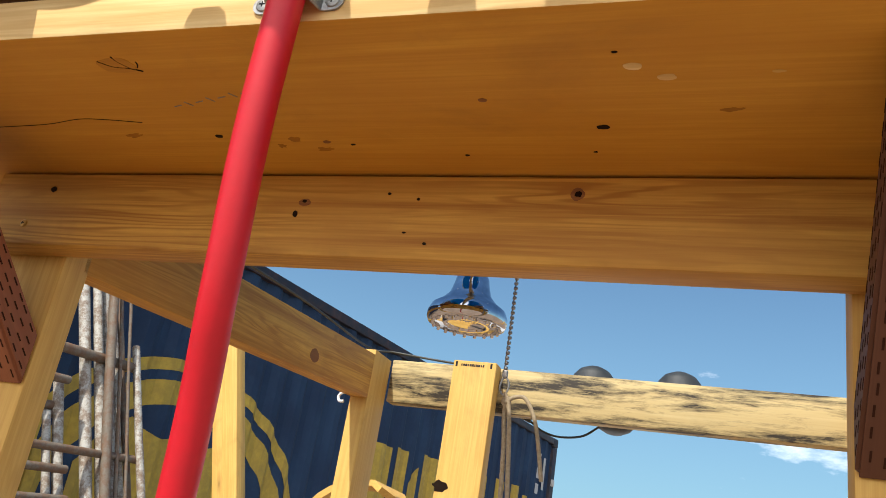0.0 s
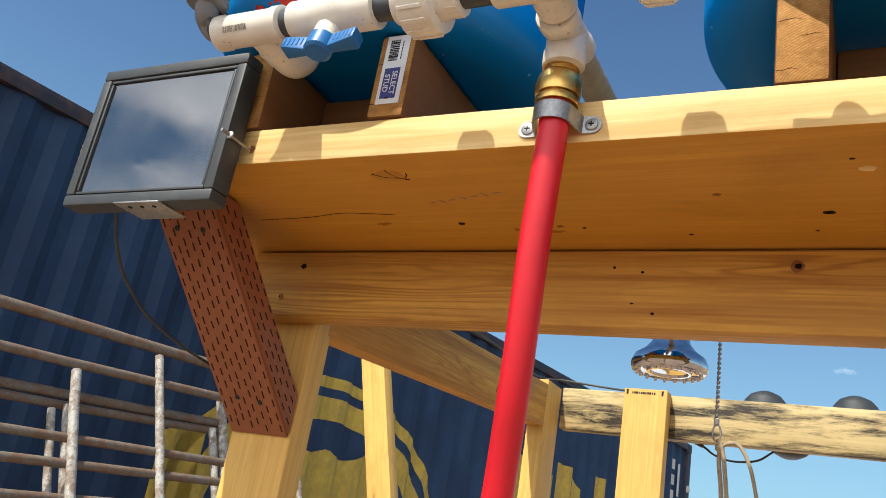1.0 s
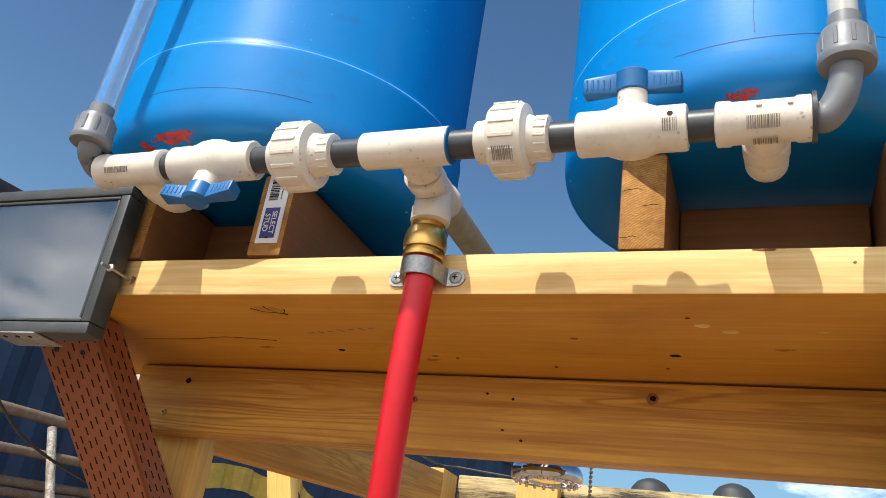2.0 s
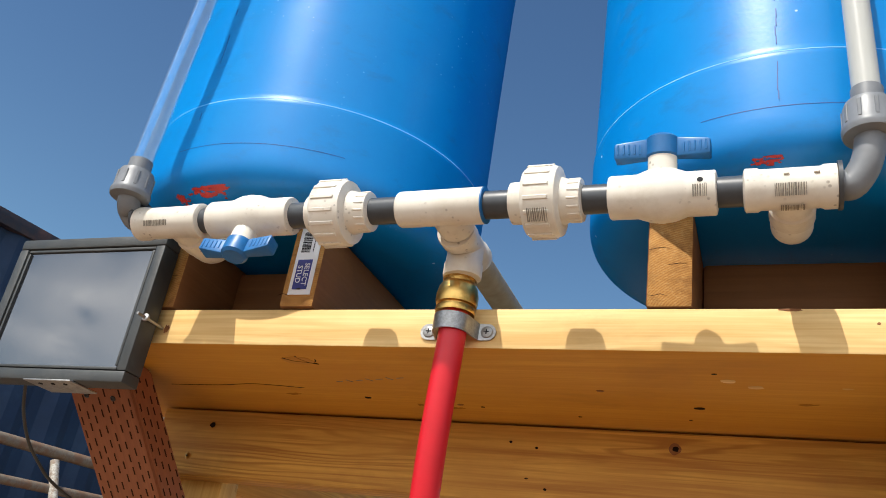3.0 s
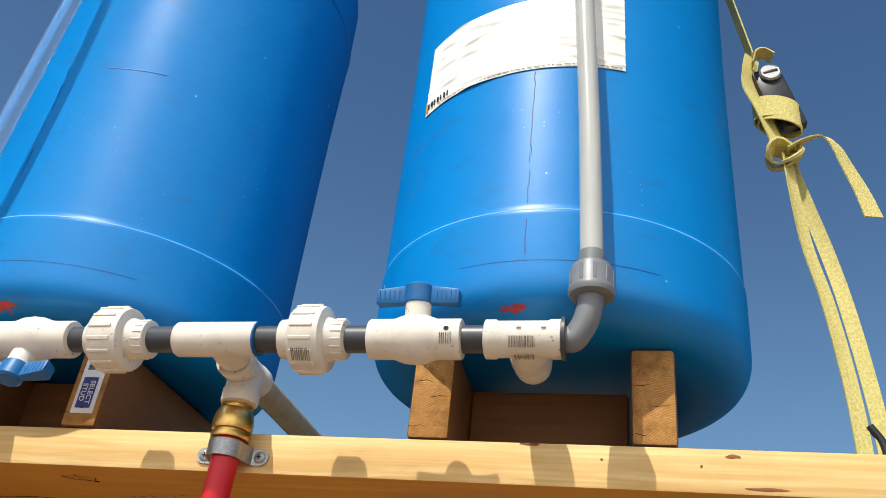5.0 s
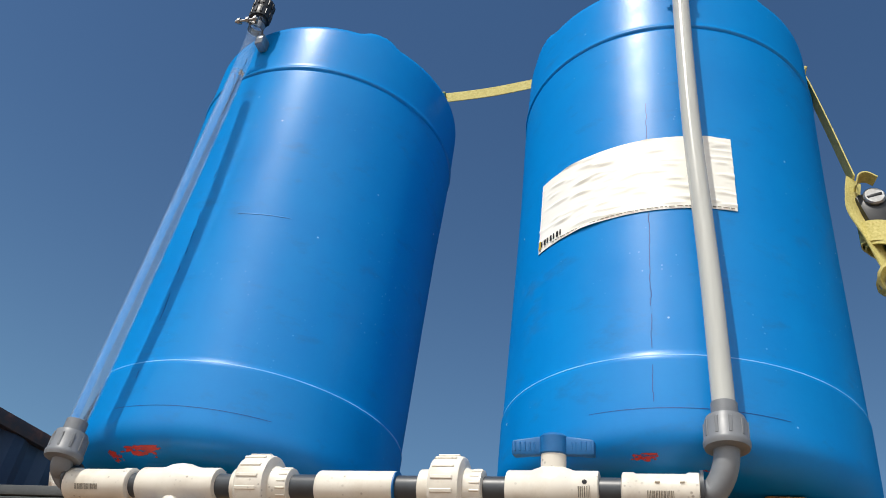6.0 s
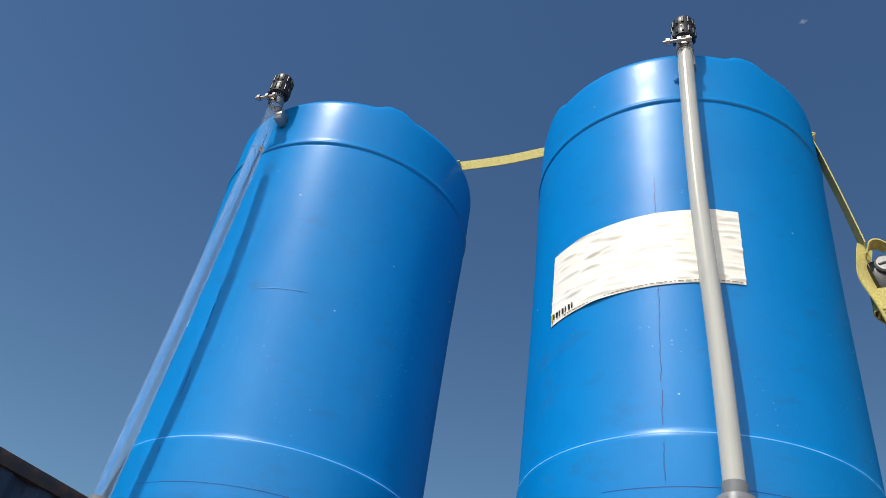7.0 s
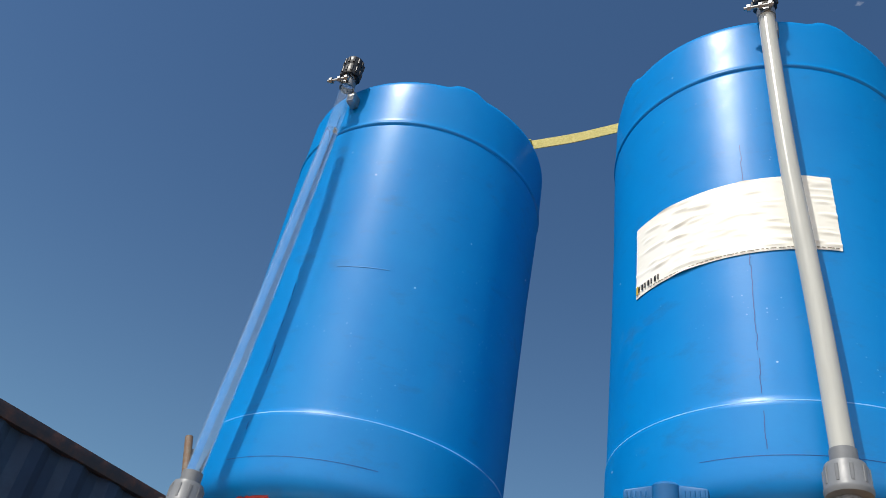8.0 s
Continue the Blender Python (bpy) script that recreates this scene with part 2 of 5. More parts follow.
END_GRAIN = end_grain()
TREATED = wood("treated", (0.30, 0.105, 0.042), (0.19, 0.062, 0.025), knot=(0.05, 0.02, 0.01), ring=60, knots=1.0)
# Darker copy of TREATED: the right brace's shade is put into its colour.
TREATED_SHADED = wood("treated_shaded", (0.135, 0.052, 0.026), (0.075, 0.028, 0.014), knot=(0.03, 0.012, 0.008), ring=60, knots=1.0)
SLIT = plastic("slit", (0.040, 0.015, 0.008), rough=0.9, spec=0.1)
def drum_blue():
    m, n, l, b = nodes("drum_blue")
    v = texcoord(n, l)
    f = noise_tex(n, l, v, 9, 6, 0.6)
    streak = noise_tex(n, l, texcoord(n, l, (30, 30, 3)), 1.0, 5, 0.65)
    c = mixc(n, l, ramp(n, l, f, [(0.3, grey(0)), (0.7, grey(1))]), (0.0, 0.178, 0.505), (0.0, 0.204, 0.545))
    c = mixc(n, l, ramp(n, l, streak, [(0.55, grey(0)), (0.85, grey(0.35))]), c, (0.0, 0.150, 0.49))
    # scuffs and white specks
    vo = n.new("ShaderNodeTexVoronoi")
    vo.inputs["Scale"].default_value = 26
    l.new(v, vo.inputs["Vector"])
    sp = ramp(n, l, vo.outputs["Distance"], [(0.0, grey(1)), (0.030, grey(0.9)), (0.045, grey(0))])
    gate = ramp(n, l, noise_tex(n, l, v, 14, 3, 0.6), [(0.42, grey(0)), (0.55, grey(0.9))])
    c = mixc(n, l, mixc(n, l, 1.0, sp, gate, 'MULTIPLY'), c, (0.45, 0.62, 0.85))
    # fine pale spatter in drifts
    v2 = n.new("ShaderNodeTexVoronoi")
    v2.inputs["Scale"].default_value = 95
    l.new(v, v2.inputs["Vector"])
    drift = ramp(n, l, noise_tex(n, l, v, 6, 3, 0.6), [(0.52, grey(0)), (0.66, grey(0.8))])
    spat = ramp(n, l, v2.outputs["Distance"], [(0.0, grey(1)), (0.06, grey(0.7)), (0.11, grey(0))])
    c = mixc(n, l, mixc(n, l, 1.0, spat, drift, 'MULTIPLY'), c, (0.22, 0.46, 0.78))
    dust = noise_tex(n, l, v, 22, 9, 0.78)
    c = mixc(n, l, ramp(n, l, dust, [(0.60, grey(0)), (0.78, grey(0.28))]), c, (0.06, 0.24, 0.46))
    # scuffed grime patches
    grime = noise_tex(n, l, texcoord(n, l, (1, 1, 2.2)), 17, 9, 0.7)
    c = mixc(n, l, ramp(n, l, grime, [(0.56, grey(0)), (0.76, grey(0.4))]), c, (0.03, 0.10, 0.22))
    l.new(c, b.inputs["Base Color"])
    l.new(ramp(n, l, f, [(0.3, grey(0.38)), (0.7, grey(0.48))]), b.inputs["Roughness"])
    b.inputs["Specular IOR Level"].default_value = 0.0
    wob = mixc(n, l, 0.35, noise_tex(n, l, v, 26, 2, 0.5), noise_tex(n, l, v, 240, 3, 0.6))
    bump(n, l, b, wob, 0.22, 0.0010)
    # waxy polyethylene sheen
    gl, mx = n.new("ShaderNodeBsdfGlossy"), n.new("ShaderNodeMixShader")
    l.new(ramp(n, l, dust, [(0.35, grey(0.31)), (0.7, grey(0.40))]), gl.inputs["Roughness"])
    l.new(n["Bump"].outputs[0], gl.inputs["Normal"])
    mx.inputs[0].default_value = 0.037
    l.new(b.outputs[0], mx.inputs[1])
    l.new(gl.outputs[0], mx.inputs[2])
    l.new(mx.outputs[0], n["Material Output"].inputs[0])
    return m


DRUM = drum_blue()
DRUM_LINE = plastic("drum_scuffed_line", (0.22, 0.45, 0.75), (0.06, 0.28, 0.62), rough=0.5, scale=18)
DRUM_SEAM = plastic("drum_seam", (0.004, 0.06, 0.25), rough=0.5)
DRUM_PALE = plastic("drum_pale_scratch", (0.03, 0.25, 0.62), rough=0.5)
PVC = plastic("white_pvc", (0.72, 0.68, 0.59), (0.66, 0.61, 0.51), rough=0.32, scale=30, dirt=(0.40, 0.33, 0.22), amount=0.55, specks=0.7)
PVC_GREY = plastic("grey_pvc", (0.048, 0.054, 0.060), (0.034, 0.038, 0.043), rough=0.38, scale=50)
PVC_LIGHT_GREY = plastic("light_grey_pvc", (0.18, 0.19, 0.20), (0.145, 0.155, 0.165), rough=0.42, scale=50)
HANDLE_BLUE = plastic("handle_blue", (0.006, 0.125, 0.34), (0.005, 0.100, 0.28), rough=0.42, scale=60)
RED_PIPE = plastic("red_pipe", (0.60, 0.006, 0.018), (0.54, 0.005, 0.014), rough=0.42, scale=40, bumpy=0.05)
SEALANT = plastic("red_sealant", (0.55, 0.03, 0.02), (0.4, 0.02, 0.015), rough=0.45, scale=90)
BLACK = plastic("black_plastic", (0.009, 0.009, 0.010), (0.014, 0.014, 0.014), rough=0.42)
INK_FADED = plastic("faded_ink", (0.16, 0.145, 0.12), (0.34, 0.30, 0.24), rough=0.7, spec=0.2, scale=300)
INK = plastic("black_ink", (0.02, 0.02, 0.022), rough=0.7, spec=0.2)
PAPER = plastic("paper_label", (0.82, 0.81, 0.74), (0.76, 0.745, 0.66), rough=0.6, scale=25, bumpy=0.3)
PAPER_WHITE = plastic("paper_tag", (0.80, 0.80, 0.80), (0.76, 0.76, 0.75), rough=0.5)
TAG_BLUE = plastic("tag_blue", (0.03, 0.035, 0.20), (0.035, 0.045, 0.24), rough=0.5)
BRASS = metal("brass", (0.78, 0.50, 0.15), 0.34, rust=(0.40, 0.23, 0.06), amount=0.35, scale=40)
STEEL = metal("galvanised_steel", (0.44, 0.44, 0.43), 0.48, rust=(0.27, 0.26, 0.24), amount=0.5, scale=80)
CHROME = metal("chrome", (0.72, 0.73, 0.75), 0.06)
TAN_PIPE = plastic("tan_pipe", (0.42, 0.36, 0.24), (0.34, 0.28, 0.18), rough=0.5)
FRAME_DARK = plastic("panel_frame", (0.030, 0.034, 0.034), (0.045, 0.048, 0.046), rough=0.5, dirt=(0.12, 0.12, 0.11), amount=0.35)
CELL = plastic("solar_cell", (0.010, 0.012, 0.016), (0.014, 0.016, 0.020), rough=0.07, spec=1.0, scale=12, bumpy=0.0)
CELL.node_tree.nodes["Principled BSDF"].inputs["IOR"].default_value = 1.85
CABLE = plastic("cable", (0.035, 0.036, 0.03), rough=0.5)
PIPE_RUST = metal("weathered_pipe", (0.19, 0.155, 0.115), 0.65, rust=(0.16, 0.085, 0.045), amount=0.8, scale=16, metallic=0.0)
PIPE_WHITE = metal("flaking_white_pipe", (0.52, 0.50, 0.44), 0.6, rust=(0.19, 0.12, 0.07), amount=0.75, scale=24, metallic=0.0)
CONT = metal("container_paint", (0.009, 0.031, 0.080), 0.7, rust=(0.016, 0.050, 0.110), amount=0.6, scale=2.2, metallic=0.0)
CONT.node_tree.nodes["Principled BSDF"].inputs["Specular IOR Level"].default_value = 0.4
CONT_RAIL = metal("container_rail", (0.012, 0.016, 0.028), 0.6, rust=(0.09, 0.04, 0.03), amount=0.35, scale=9, metallic=0.0)
CONT_YELLOW = metal("container_yellow", (0.56, 0.38, 0.045), 0.6, rust=(0.40, 0.27, 0.04), amount=0.5, scale=5, metallic=0.0)
CONT_WHITE = plastic("container_marking", (0.55, 0.55, 0.52), rough=0.6)
WEB = plastic("webbing", (0.64, 0.565, 0.22), (0.42, 0.355, 0.10), rough=0.75, spec=0.2, scale=400, bumpy=0.5)
ROPE = plastic("rope", (0.40, 0.33, 0.22), (0.28, 0.22, 0.14), rough=0.85, spec=0.1, scale=300, bumpy=0.5)
DIRT = plastic("dry_ground", (0.30, 0.212, 0.150), (0.225, 0.155, 0.108), rough=0.95, spec=0.1, scale=2.0, dirt=(0.16, 0.13, 0.09), amount=0.6, bumpy=0.6)
WHITE_TUB = plastic("white_tub", (0.72, 0.73, 0.74), rough=0.4)


def clear(name, col, rough, alpha):
    """Clear tubing: a thin skin that lets most light straight through."""
    m, n, l, b = nodes(name)
    f = noise_tex(n, l, texcoord(n, l, (60, 60, 6)), 1.0, 4, 0.6)
    l.new(mixc(n, l, f, col, tuple(c * 0.85 for c in col)), b.inputs["Base Color"])
    b.inputs["Roughness"].default_value = rough
    l.new(ramp(n, l, f, [(0.3, grey(alpha * 0.85)), (0.7, grey(min(1, alpha * 1.15)))]), b.inputs["Alpha"])
    b.inputs["Specular IOR Level"].default_value = 0.7
    return m


TUBE_CLEAR = clear("clear_tube", (0.46, 0.60, 0.78), 0.08, 0.15)
TUBE_MILKY = clear("milky_tube", (0.51, 0.515, 0.47), 0.22, 0.88)


def water_material():
    m, n, l, b = nodes("water_column")
    b.inputs["Base Color"].default_value = (0.78, 0.93, 1.0, 1)
    b.inputs["Transmission Weight"].default_value = 1.0
    b.inputs["IOR"].default_value = 1.33
    f = noise_tex(n, l, texcoord(n, l, (40, 40, 4)), 1.0, 3, 0.5)
    l.new(ramp(n, l, f, [(0.3, grey(0.05)), (0.7, grey(0.16))]), b.inputs["Roughness"])
    return m


WATER = water_material()


# ---------------------------------------------------------------- building helpers
def mesh_from(name, bm, material, smooth=None):
    me = bpy.data.meshes.new(name)
    bmesh.ops.recalc_face_normals(bm, faces=bm.faces[:])
    if smooth is not None:
        for f in bm.faces:
            f.smooth = True
        for e in bm.edges:
            if len(e.link_faces) == 2 and e.calc_face_angle(0) > radians(smooth):
                e.smooth = False
    bm.to_mesh(me)
    bm.free()
    me.materials.append(material)
    return me


def part(name, bm, material, parent, label="", smooth=None, m=None, kind=""):
    ob = new(name, mesh_from(name, bm, material, smooth))
    ob.parent = parent
    if m is not None:
        ob.matrix_basis = m
    return tagged(ob, label, kind=kind)


def thing(name, label, category, m=None, group="", kind=""):
    ob = new(name)
    ob.empty_display_size = 0.05
    if m is not None:
        ob.matrix_basis = m
    return tagged(ob, label, category, group, kind)


def solid(name, bm, material, label, category, smooth=None, m=None, group="", kind=""):
    ob = new(name, mesh_from(name, bm, material, smooth))
    if m is not None:
        ob.matrix_basis = m
    return tagged(ob, label, category, group, kind)


def box(sx, sy, sz, bevel=0.0, c=(0, 0, 0), seg=2, bm=None):
    """A box of that size round c, with rounded edges."""
    own = bmesh.new()
    bmesh.ops.create_cube(own, size=1.0)
    bmesh.ops.scale(own, vec=(sx, sy, sz), verts=own.verts)
    if bevel:
        bmesh.ops.bevel(own, geom=own.edges[:], offset=bevel, segments=seg, profile=0.5, affect='EDGES')
    bmesh.ops.translate(own, vec=c, verts=own.verts)
    return own if bm is None else join(bm, own)


def join(bm, other, m=None):
    if m is not None:
        bmesh.ops.transform(other, matrix=m, verts=other.verts)
    me = bpy.data.meshes.new("tmp")
    other.to_mesh(me)
    other.free()
    bm.from_mesh(me)
    bpy.data.meshes.remove(me)
    return bm


AX = {"x": Matrix.Rotation(radians(90), 4, 'Y'), "y": Matrix.Rotation(radians(-90), 4, 'X'), "z": Matrix.Identity(4)}


def lathe(profile, seg=40, axis="z", closed=False):
    """Turn (radius, height) pairs round an axis; caps where the radius is not nought at the ends."""
    bm = bmesh.new()
    rings = []
    for r, h in profile:
        if r < 1e-6:
            rings.append([bm.verts.new((0, 0, h))])
        else:
            rings.append([bm.verts.new((r * math.cos(2 * math.pi * k / seg), r * math.sin(2 * math.pi * k / seg), h)) for k in range(seg)])
    pairs = list(zip(rings, rings[1:]))
    if closed:
        pairs.append((rings[-1], rings[0]))
    for a, b in pairs:
        for k in range(seg):
            q = (k + 1) % seg
            if len(a) == 1 and len(b) == 1:
                continue
            if len(a) == 1:
                bm.faces.new((a[0], b[k], b[q]))
            elif len(b) == 1:
                bm.faces.new((a[k], a[q], b[0]))
            else:
                bm.faces.new((a[k], a[q], b[q], b[k]))
    if not closed:
        for ring in (rings[0], rings[-1]):
            if len(ring) > 1:
                bm.faces.new(ring)
    bmesh.ops.transform(bm, matrix=AX[axis], verts=bm.verts)
    return bm


def rod(r, h0, h1, axis="z", seg=28, bevel=0.0):
    b = min(bevel, r * 0.9)
    prof = [(r, h0), (r, h1)] if not b else [(r - b, h0), (r, h0 + b), (r, h1 - b), (r - b, h1)]
    return lathe(prof, seg, axis)


def smooth_path(pts, n=10):
    """A smooth line through the points."""
    p = [Vector(q) for q in pts]
    p = [p[0] * 2 - p[1]] + p + [p[-1] * 2 - p[-2]]
    out = []
    for i in range(1, len(p) - 2):
        for k in range(n):
            t = k / n
            a, b, c, d = p[i - 1:i + 3]
            out.append(0.5 * (2 * b + (c - a) * t + (2 * a - 5 * b + 4 * c - d) * t * t + (3 * b - a - 3 * c + d) * t ** 3))
    return out + [p[-2]]


def tube(pts, r, seg=16, cap=True, radii=None):
    """A round tube along points."""
    bm = bmesh.new()
    pts = [Vector(q) for q in pts]
    up = None
    rings = []
    for i, q in enumerate(pts):
        d = (pts[min(i + 1, len(pts) - 1)] - pts[max(i - 1, 0)]).normalized()
        if up is None:
            up = d.orthogonal().normalized()
        up = (up - d * up.dot(d)).normalized()
        side = d.cross(up)
        rr = radii[i] if radii else r
        rings.append([bm.verts.new(q + rr * (math.cos(2 * math.pi * k / seg) * up + math.sin(2 * math.pi * k / seg) * side)) for k in range(seg)])
    for a, b in zip(rings, rings[1:]):
        for k in range(seg):
            bm.faces.new((a[k], a[(k + 1) % seg], b[(k + 1) % seg], b[k]))
    if cap:
        bm.faces.new(rings[0])
        bm.faces.new(rings[-1])
    return bm


def ribbon(pts, width, thick, side=(0, 1, 0), twist=0.0, fold=0.0):
    """Webbing along points: a flat band with thickness, its width along side, turning by twist degrees."""
    bm = bmesh.new()
    pts = [Vector(q) for q in pts]
    rows = []
    for i, q in enumerate(pts):
        d = (pts[min(i + 1, len(pts) - 1)] - pts[max(i - 1, 0)]).normalized()
        s = Vector(side)
        s = (s - d * s.dot(d)).normalized()
        s = Matrix.Rotation(radians(twist) * i / (len(pts) - 1), 3, d) @ s
        nrm = d.cross(s)
        w = width / 2
        rows.append([bm.verts.new(q + s * a * w + nrm * (b * thick / 2 + fold * abs(a) * w)) for a, b in ((-1, -1), (0, -1), (1, -1), (1, 1), (0, 1), (-1, 1))])
    for a, b in zip(rows, rows[1:]):
        for k in range(6):
            bm.faces.new((a[k], a[(k + 1) % 6], b[(k + 1) % 6], b[k]))
    bm.faces.new(rows[0])
    bm.faces.new(rows[-1])
    return bm


def lumber(name, x, y, z, material, label, category="timber", axis="x", bevel=0.0022, group="", m=None):
    """A sawn timber filling the ranges x, y, z; its grain runs along axis."""
    size = {"x": x[1] - x[0], "y": y[1] - y[0], "z": z[1] - z[0]}
    turn = {"x": Matrix.Identity(4), "y": Matrix.Rotation(radians(90), 4, 'Z'), "z": Matrix.Rotation(radians(-90), 4, 'Y')}[axis]
    dims = {"x": ("x", "y", "z"), "y": ("y", "x", "z"), "z": ("z", "y", "x")}[axis]
    bm = box(size[dims[0]], size[dims[1]], size[dims[2]], bevel)
    place = Matrix.Translation(((x[0] + x[1]) / 2, (y[0] + y[1]) / 2, (z[0] + z[1]) / 2)) @ turn
    return solid(name, bm, material, label, category, 40, place if m is None else m @ place, group)


def screw_head(name, at, normal, parent, r=0.0035, material=None):
    """A countersunk cross-head screw."""
    bm = lathe([(0, 0.0016), (r * 0.55, 0.0015), (r * 0.9, 0.0008), (r, 0.0), (r, -0.001)], 18)
    t = Vector(normal).to_track_quat('Z', 'Y').to_matrix().to_4x4()
    mm = Matrix.Translation(at) @ t
    if parent is not None:
        mm = parent.matrix_basis.inverted() @ mm
    ob = part(name, bm, material or STEEL, parent, "cross-head screw", 30, mm)
    cross = box(r * 0.85, r * 0.17, 0.0006, c=(0, 0, 0.0016))
    join(cross, box(r * 0.17, r * 0.85, 0.0006, c=(0, 0, 0.0016)))
    part("cross_slot", cross, INK, ob)
    return ob


# ---------------------------------------------------------------- ground
def ground_height(x, y):
    """Level at the stand, rising to the bank on which the container stands."""
    t = min(1.0, max(0.0, (-1.6 - x + 0.12 * y) / 1.2))
    return 0.66 * t * t * (3 - 2 * t)


def build_ground():
    bm = bmesh.new()
    xs = [-3000, -800, -200, -60, -25, -14, -9] + [-7 + 0.4 * k for k in range(31)] + [7, 10, 16, 30, 80, 250, 900, 3000]
    ys = [-3000, -800, -200, -60, -25, -12, -7] + [-4 + 0.8 * k for k in range(26)] + [19, 24, 34, 60, 150, 500, 1200, 3000]
    grid = [[bm.verts.new((x, y, ground_height(x, y) + (0.02 * noise.noise((x * 0.9, y * 0.9, 0)) if abs(x) < 8 and abs(y) < 18 else 0))) for y in ys] for x in xs]
    for i in range(len(xs) - 1):
        for j in range(len(ys) - 1):
            bm.faces.new((grid[i][j], grid[i + 1][j], grid[i + 1][j + 1], grid[i][j + 1]))
    solid("ground", bm, DIRT, "dry bare tan earth yard", "ground", 60, kind="structure")


build_ground()

# ---------------------------------------------------------------- the stand
ZB, ZT, ZK = 1.950, 1.988, 2.077
BEAM_Y = 0.225
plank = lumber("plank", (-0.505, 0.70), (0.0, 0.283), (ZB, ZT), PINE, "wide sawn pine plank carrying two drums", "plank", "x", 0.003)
# front face gets the paler pine with the sun painted in
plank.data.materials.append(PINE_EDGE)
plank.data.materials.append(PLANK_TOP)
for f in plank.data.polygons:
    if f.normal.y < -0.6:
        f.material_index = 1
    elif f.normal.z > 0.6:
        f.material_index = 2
PINE_BEAM = wood("pine_beam", (0.74, 0.425, 0.078), (0.36, 0.150, 0.024), ring=95, knots=1.4, cont=1.0, blotch=0.8)
beam = lumber("front_beam", (-0.446, 0.50), (BEAM_Y, BEAM_Y + 0.038), (1.866, ZB - 0.0022), PINE_BEAM, "knotty sawn pine beam under the plank", "beam", "x")
POST_Y = BEAM_Y + 0.038
for px in ((-0.449, -0.360), (0.405, 0.494)):
    lumber("post", px, (POST_Y, POST_Y + 0.038), (0.0, ZB - 0.002), PINE_PALE, "upright pale pine post with sawn grain", "post", "z", group="front posts of the stand")


def brace(x0, x1, material):
    """A diagonal treated brace from the post out to the plank's front, cut flush at both ends, with rows of incisions."""
    yf, zt, yb, zb = 0.028, ZB - 0.001, POST_Y - 0.001, 1.725
    run = Vector((0, yb - yf, zb - zt))
    base = thing("brace", "dark brown incised pressure-treated diagonal brace", "brace", Matrix.Translation((x0, 0, 0)), "braces")
    prof = [(yf, zt), (yb, zb), (yb, zb + 0.054), (yf + 0.054, zt)]
    bm = bmesh.new()
    a = [bm.verts.new((0, y, z)) for y, z in prof]
    b = [bm.verts.new((x1 - x0, y, z)) for y, z in prof]
    bm.faces.new(a)
    bm.faces.new(b)
    for k in range(4):
        bm.faces.new((a[k], a[(k + 1) % 4], b[(k + 1) % 4], b[k]))
    bmesh.ops.bevel(bm, geom=bm.edges[:], offset=0.003, segments=2, affect='EDGES')
    # the grain follows the brace
    d = run.normalized()
    m = Matrix((( 0, 1, 0, 0), (d.y, 0, -d.z, 0), (d.z, 0, d.y, 0), (0, 0, 0, 1)))
    bmesh.ops.transform(bm, matrix=m.inverted(), verts=bm.verts)
    part("brace_timber", bm, material, base, "", 40, m)
    rng = random.Random(4)
    slits = bmesh.new()
    w, length = x1 - x0, run.length
    for row in range(8):
        for k in range(24):
            s = 0.012 + (k + 0.5 * (row % 2)) * 0.0180 + rng.uniform(-0.0025, 0.0025)
            u = 0.008 + row * (w - 0.016) / 7 + rng.uniform(-0.0008, 0.0008)
            if s < length - 0.012:
                q = Vector((u, yf, zt)) + d * s
                join(slits, box(0.0095, 0.0016, 0.0008), Matrix.Translation(q) @ m)
            u2 = 0.006 + row * 0.0088
            off = Vector((0, -d.z, d.y)) * u2
            for xx in ((0.0, w) if row < 4 else ()):
                q = Vector((xx, yf, zt)) + d * (s + 0.0) + off
                if zb + 0.01 < q.z < zt - 0.01 and yf + 0.01 < q.y < yb - 0.008:
                    join(slits, box(0.0095, 0.0008, 0.0016), Matrix.Translation(q) @ m)
    part("incision", slits, SLIT, base, "rows of dark incised slits", kind="stuff")
    for u, s in ((0.024, 0.052), (0.060, 0.055), (0.03, 0.27), (0.062, 0.275)):
        screw_head("screw", Vector((x0 + u, yf, zt)) + d * s, (0, d.z, -d.y), base, 0.0035, BLACK)


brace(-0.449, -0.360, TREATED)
# right brace in the copy darkened for its shade
brace(0.405, 0.494, TREATED_SHADED)

# rear frame of the shower
lumber("rear_beam", (-0.357, 0.62), (1.200, 1.238), (1.923, 2.012), PINE_STAINED, "pale pine rear beam with black mould stains", "beam", "x")
lumber("rear_post", (-0.397, -0.359), (1.11, 1.199), (0.0, 2.008), PINE_PALE, "pale pine corner post on edge", "post", "z", group="rear posts of the stand")
lumber("rear_post", (-0.210, -0.121), (1.160, 1.198), (0.0, 2.013), PINE_PALE, "pale pine upright with printed mill stamp at its top", "post", "z", group="rear posts of the stand")
lumber("rear_post", (0.535, 0.573), (1.11, 1.199), (0.0, 2.008), PINE_PALE, "pale pine corner post on edge", "post", "z", group="rear posts of the stand")
side = solid("side_rail", box(0.83, 0.038, 0.089, 0.0022), PINE_BEAM, "knotty pine side rail between front and rear posts", "beam", 40,
             Matrix.Translation((-0.379, 0.703, 1.929)) @ Euler((0, 0, radians(90))).to_matrix().to_4x4() @ Euler((0, radians(-3.5), 0)).to_matrix().to_4x4())

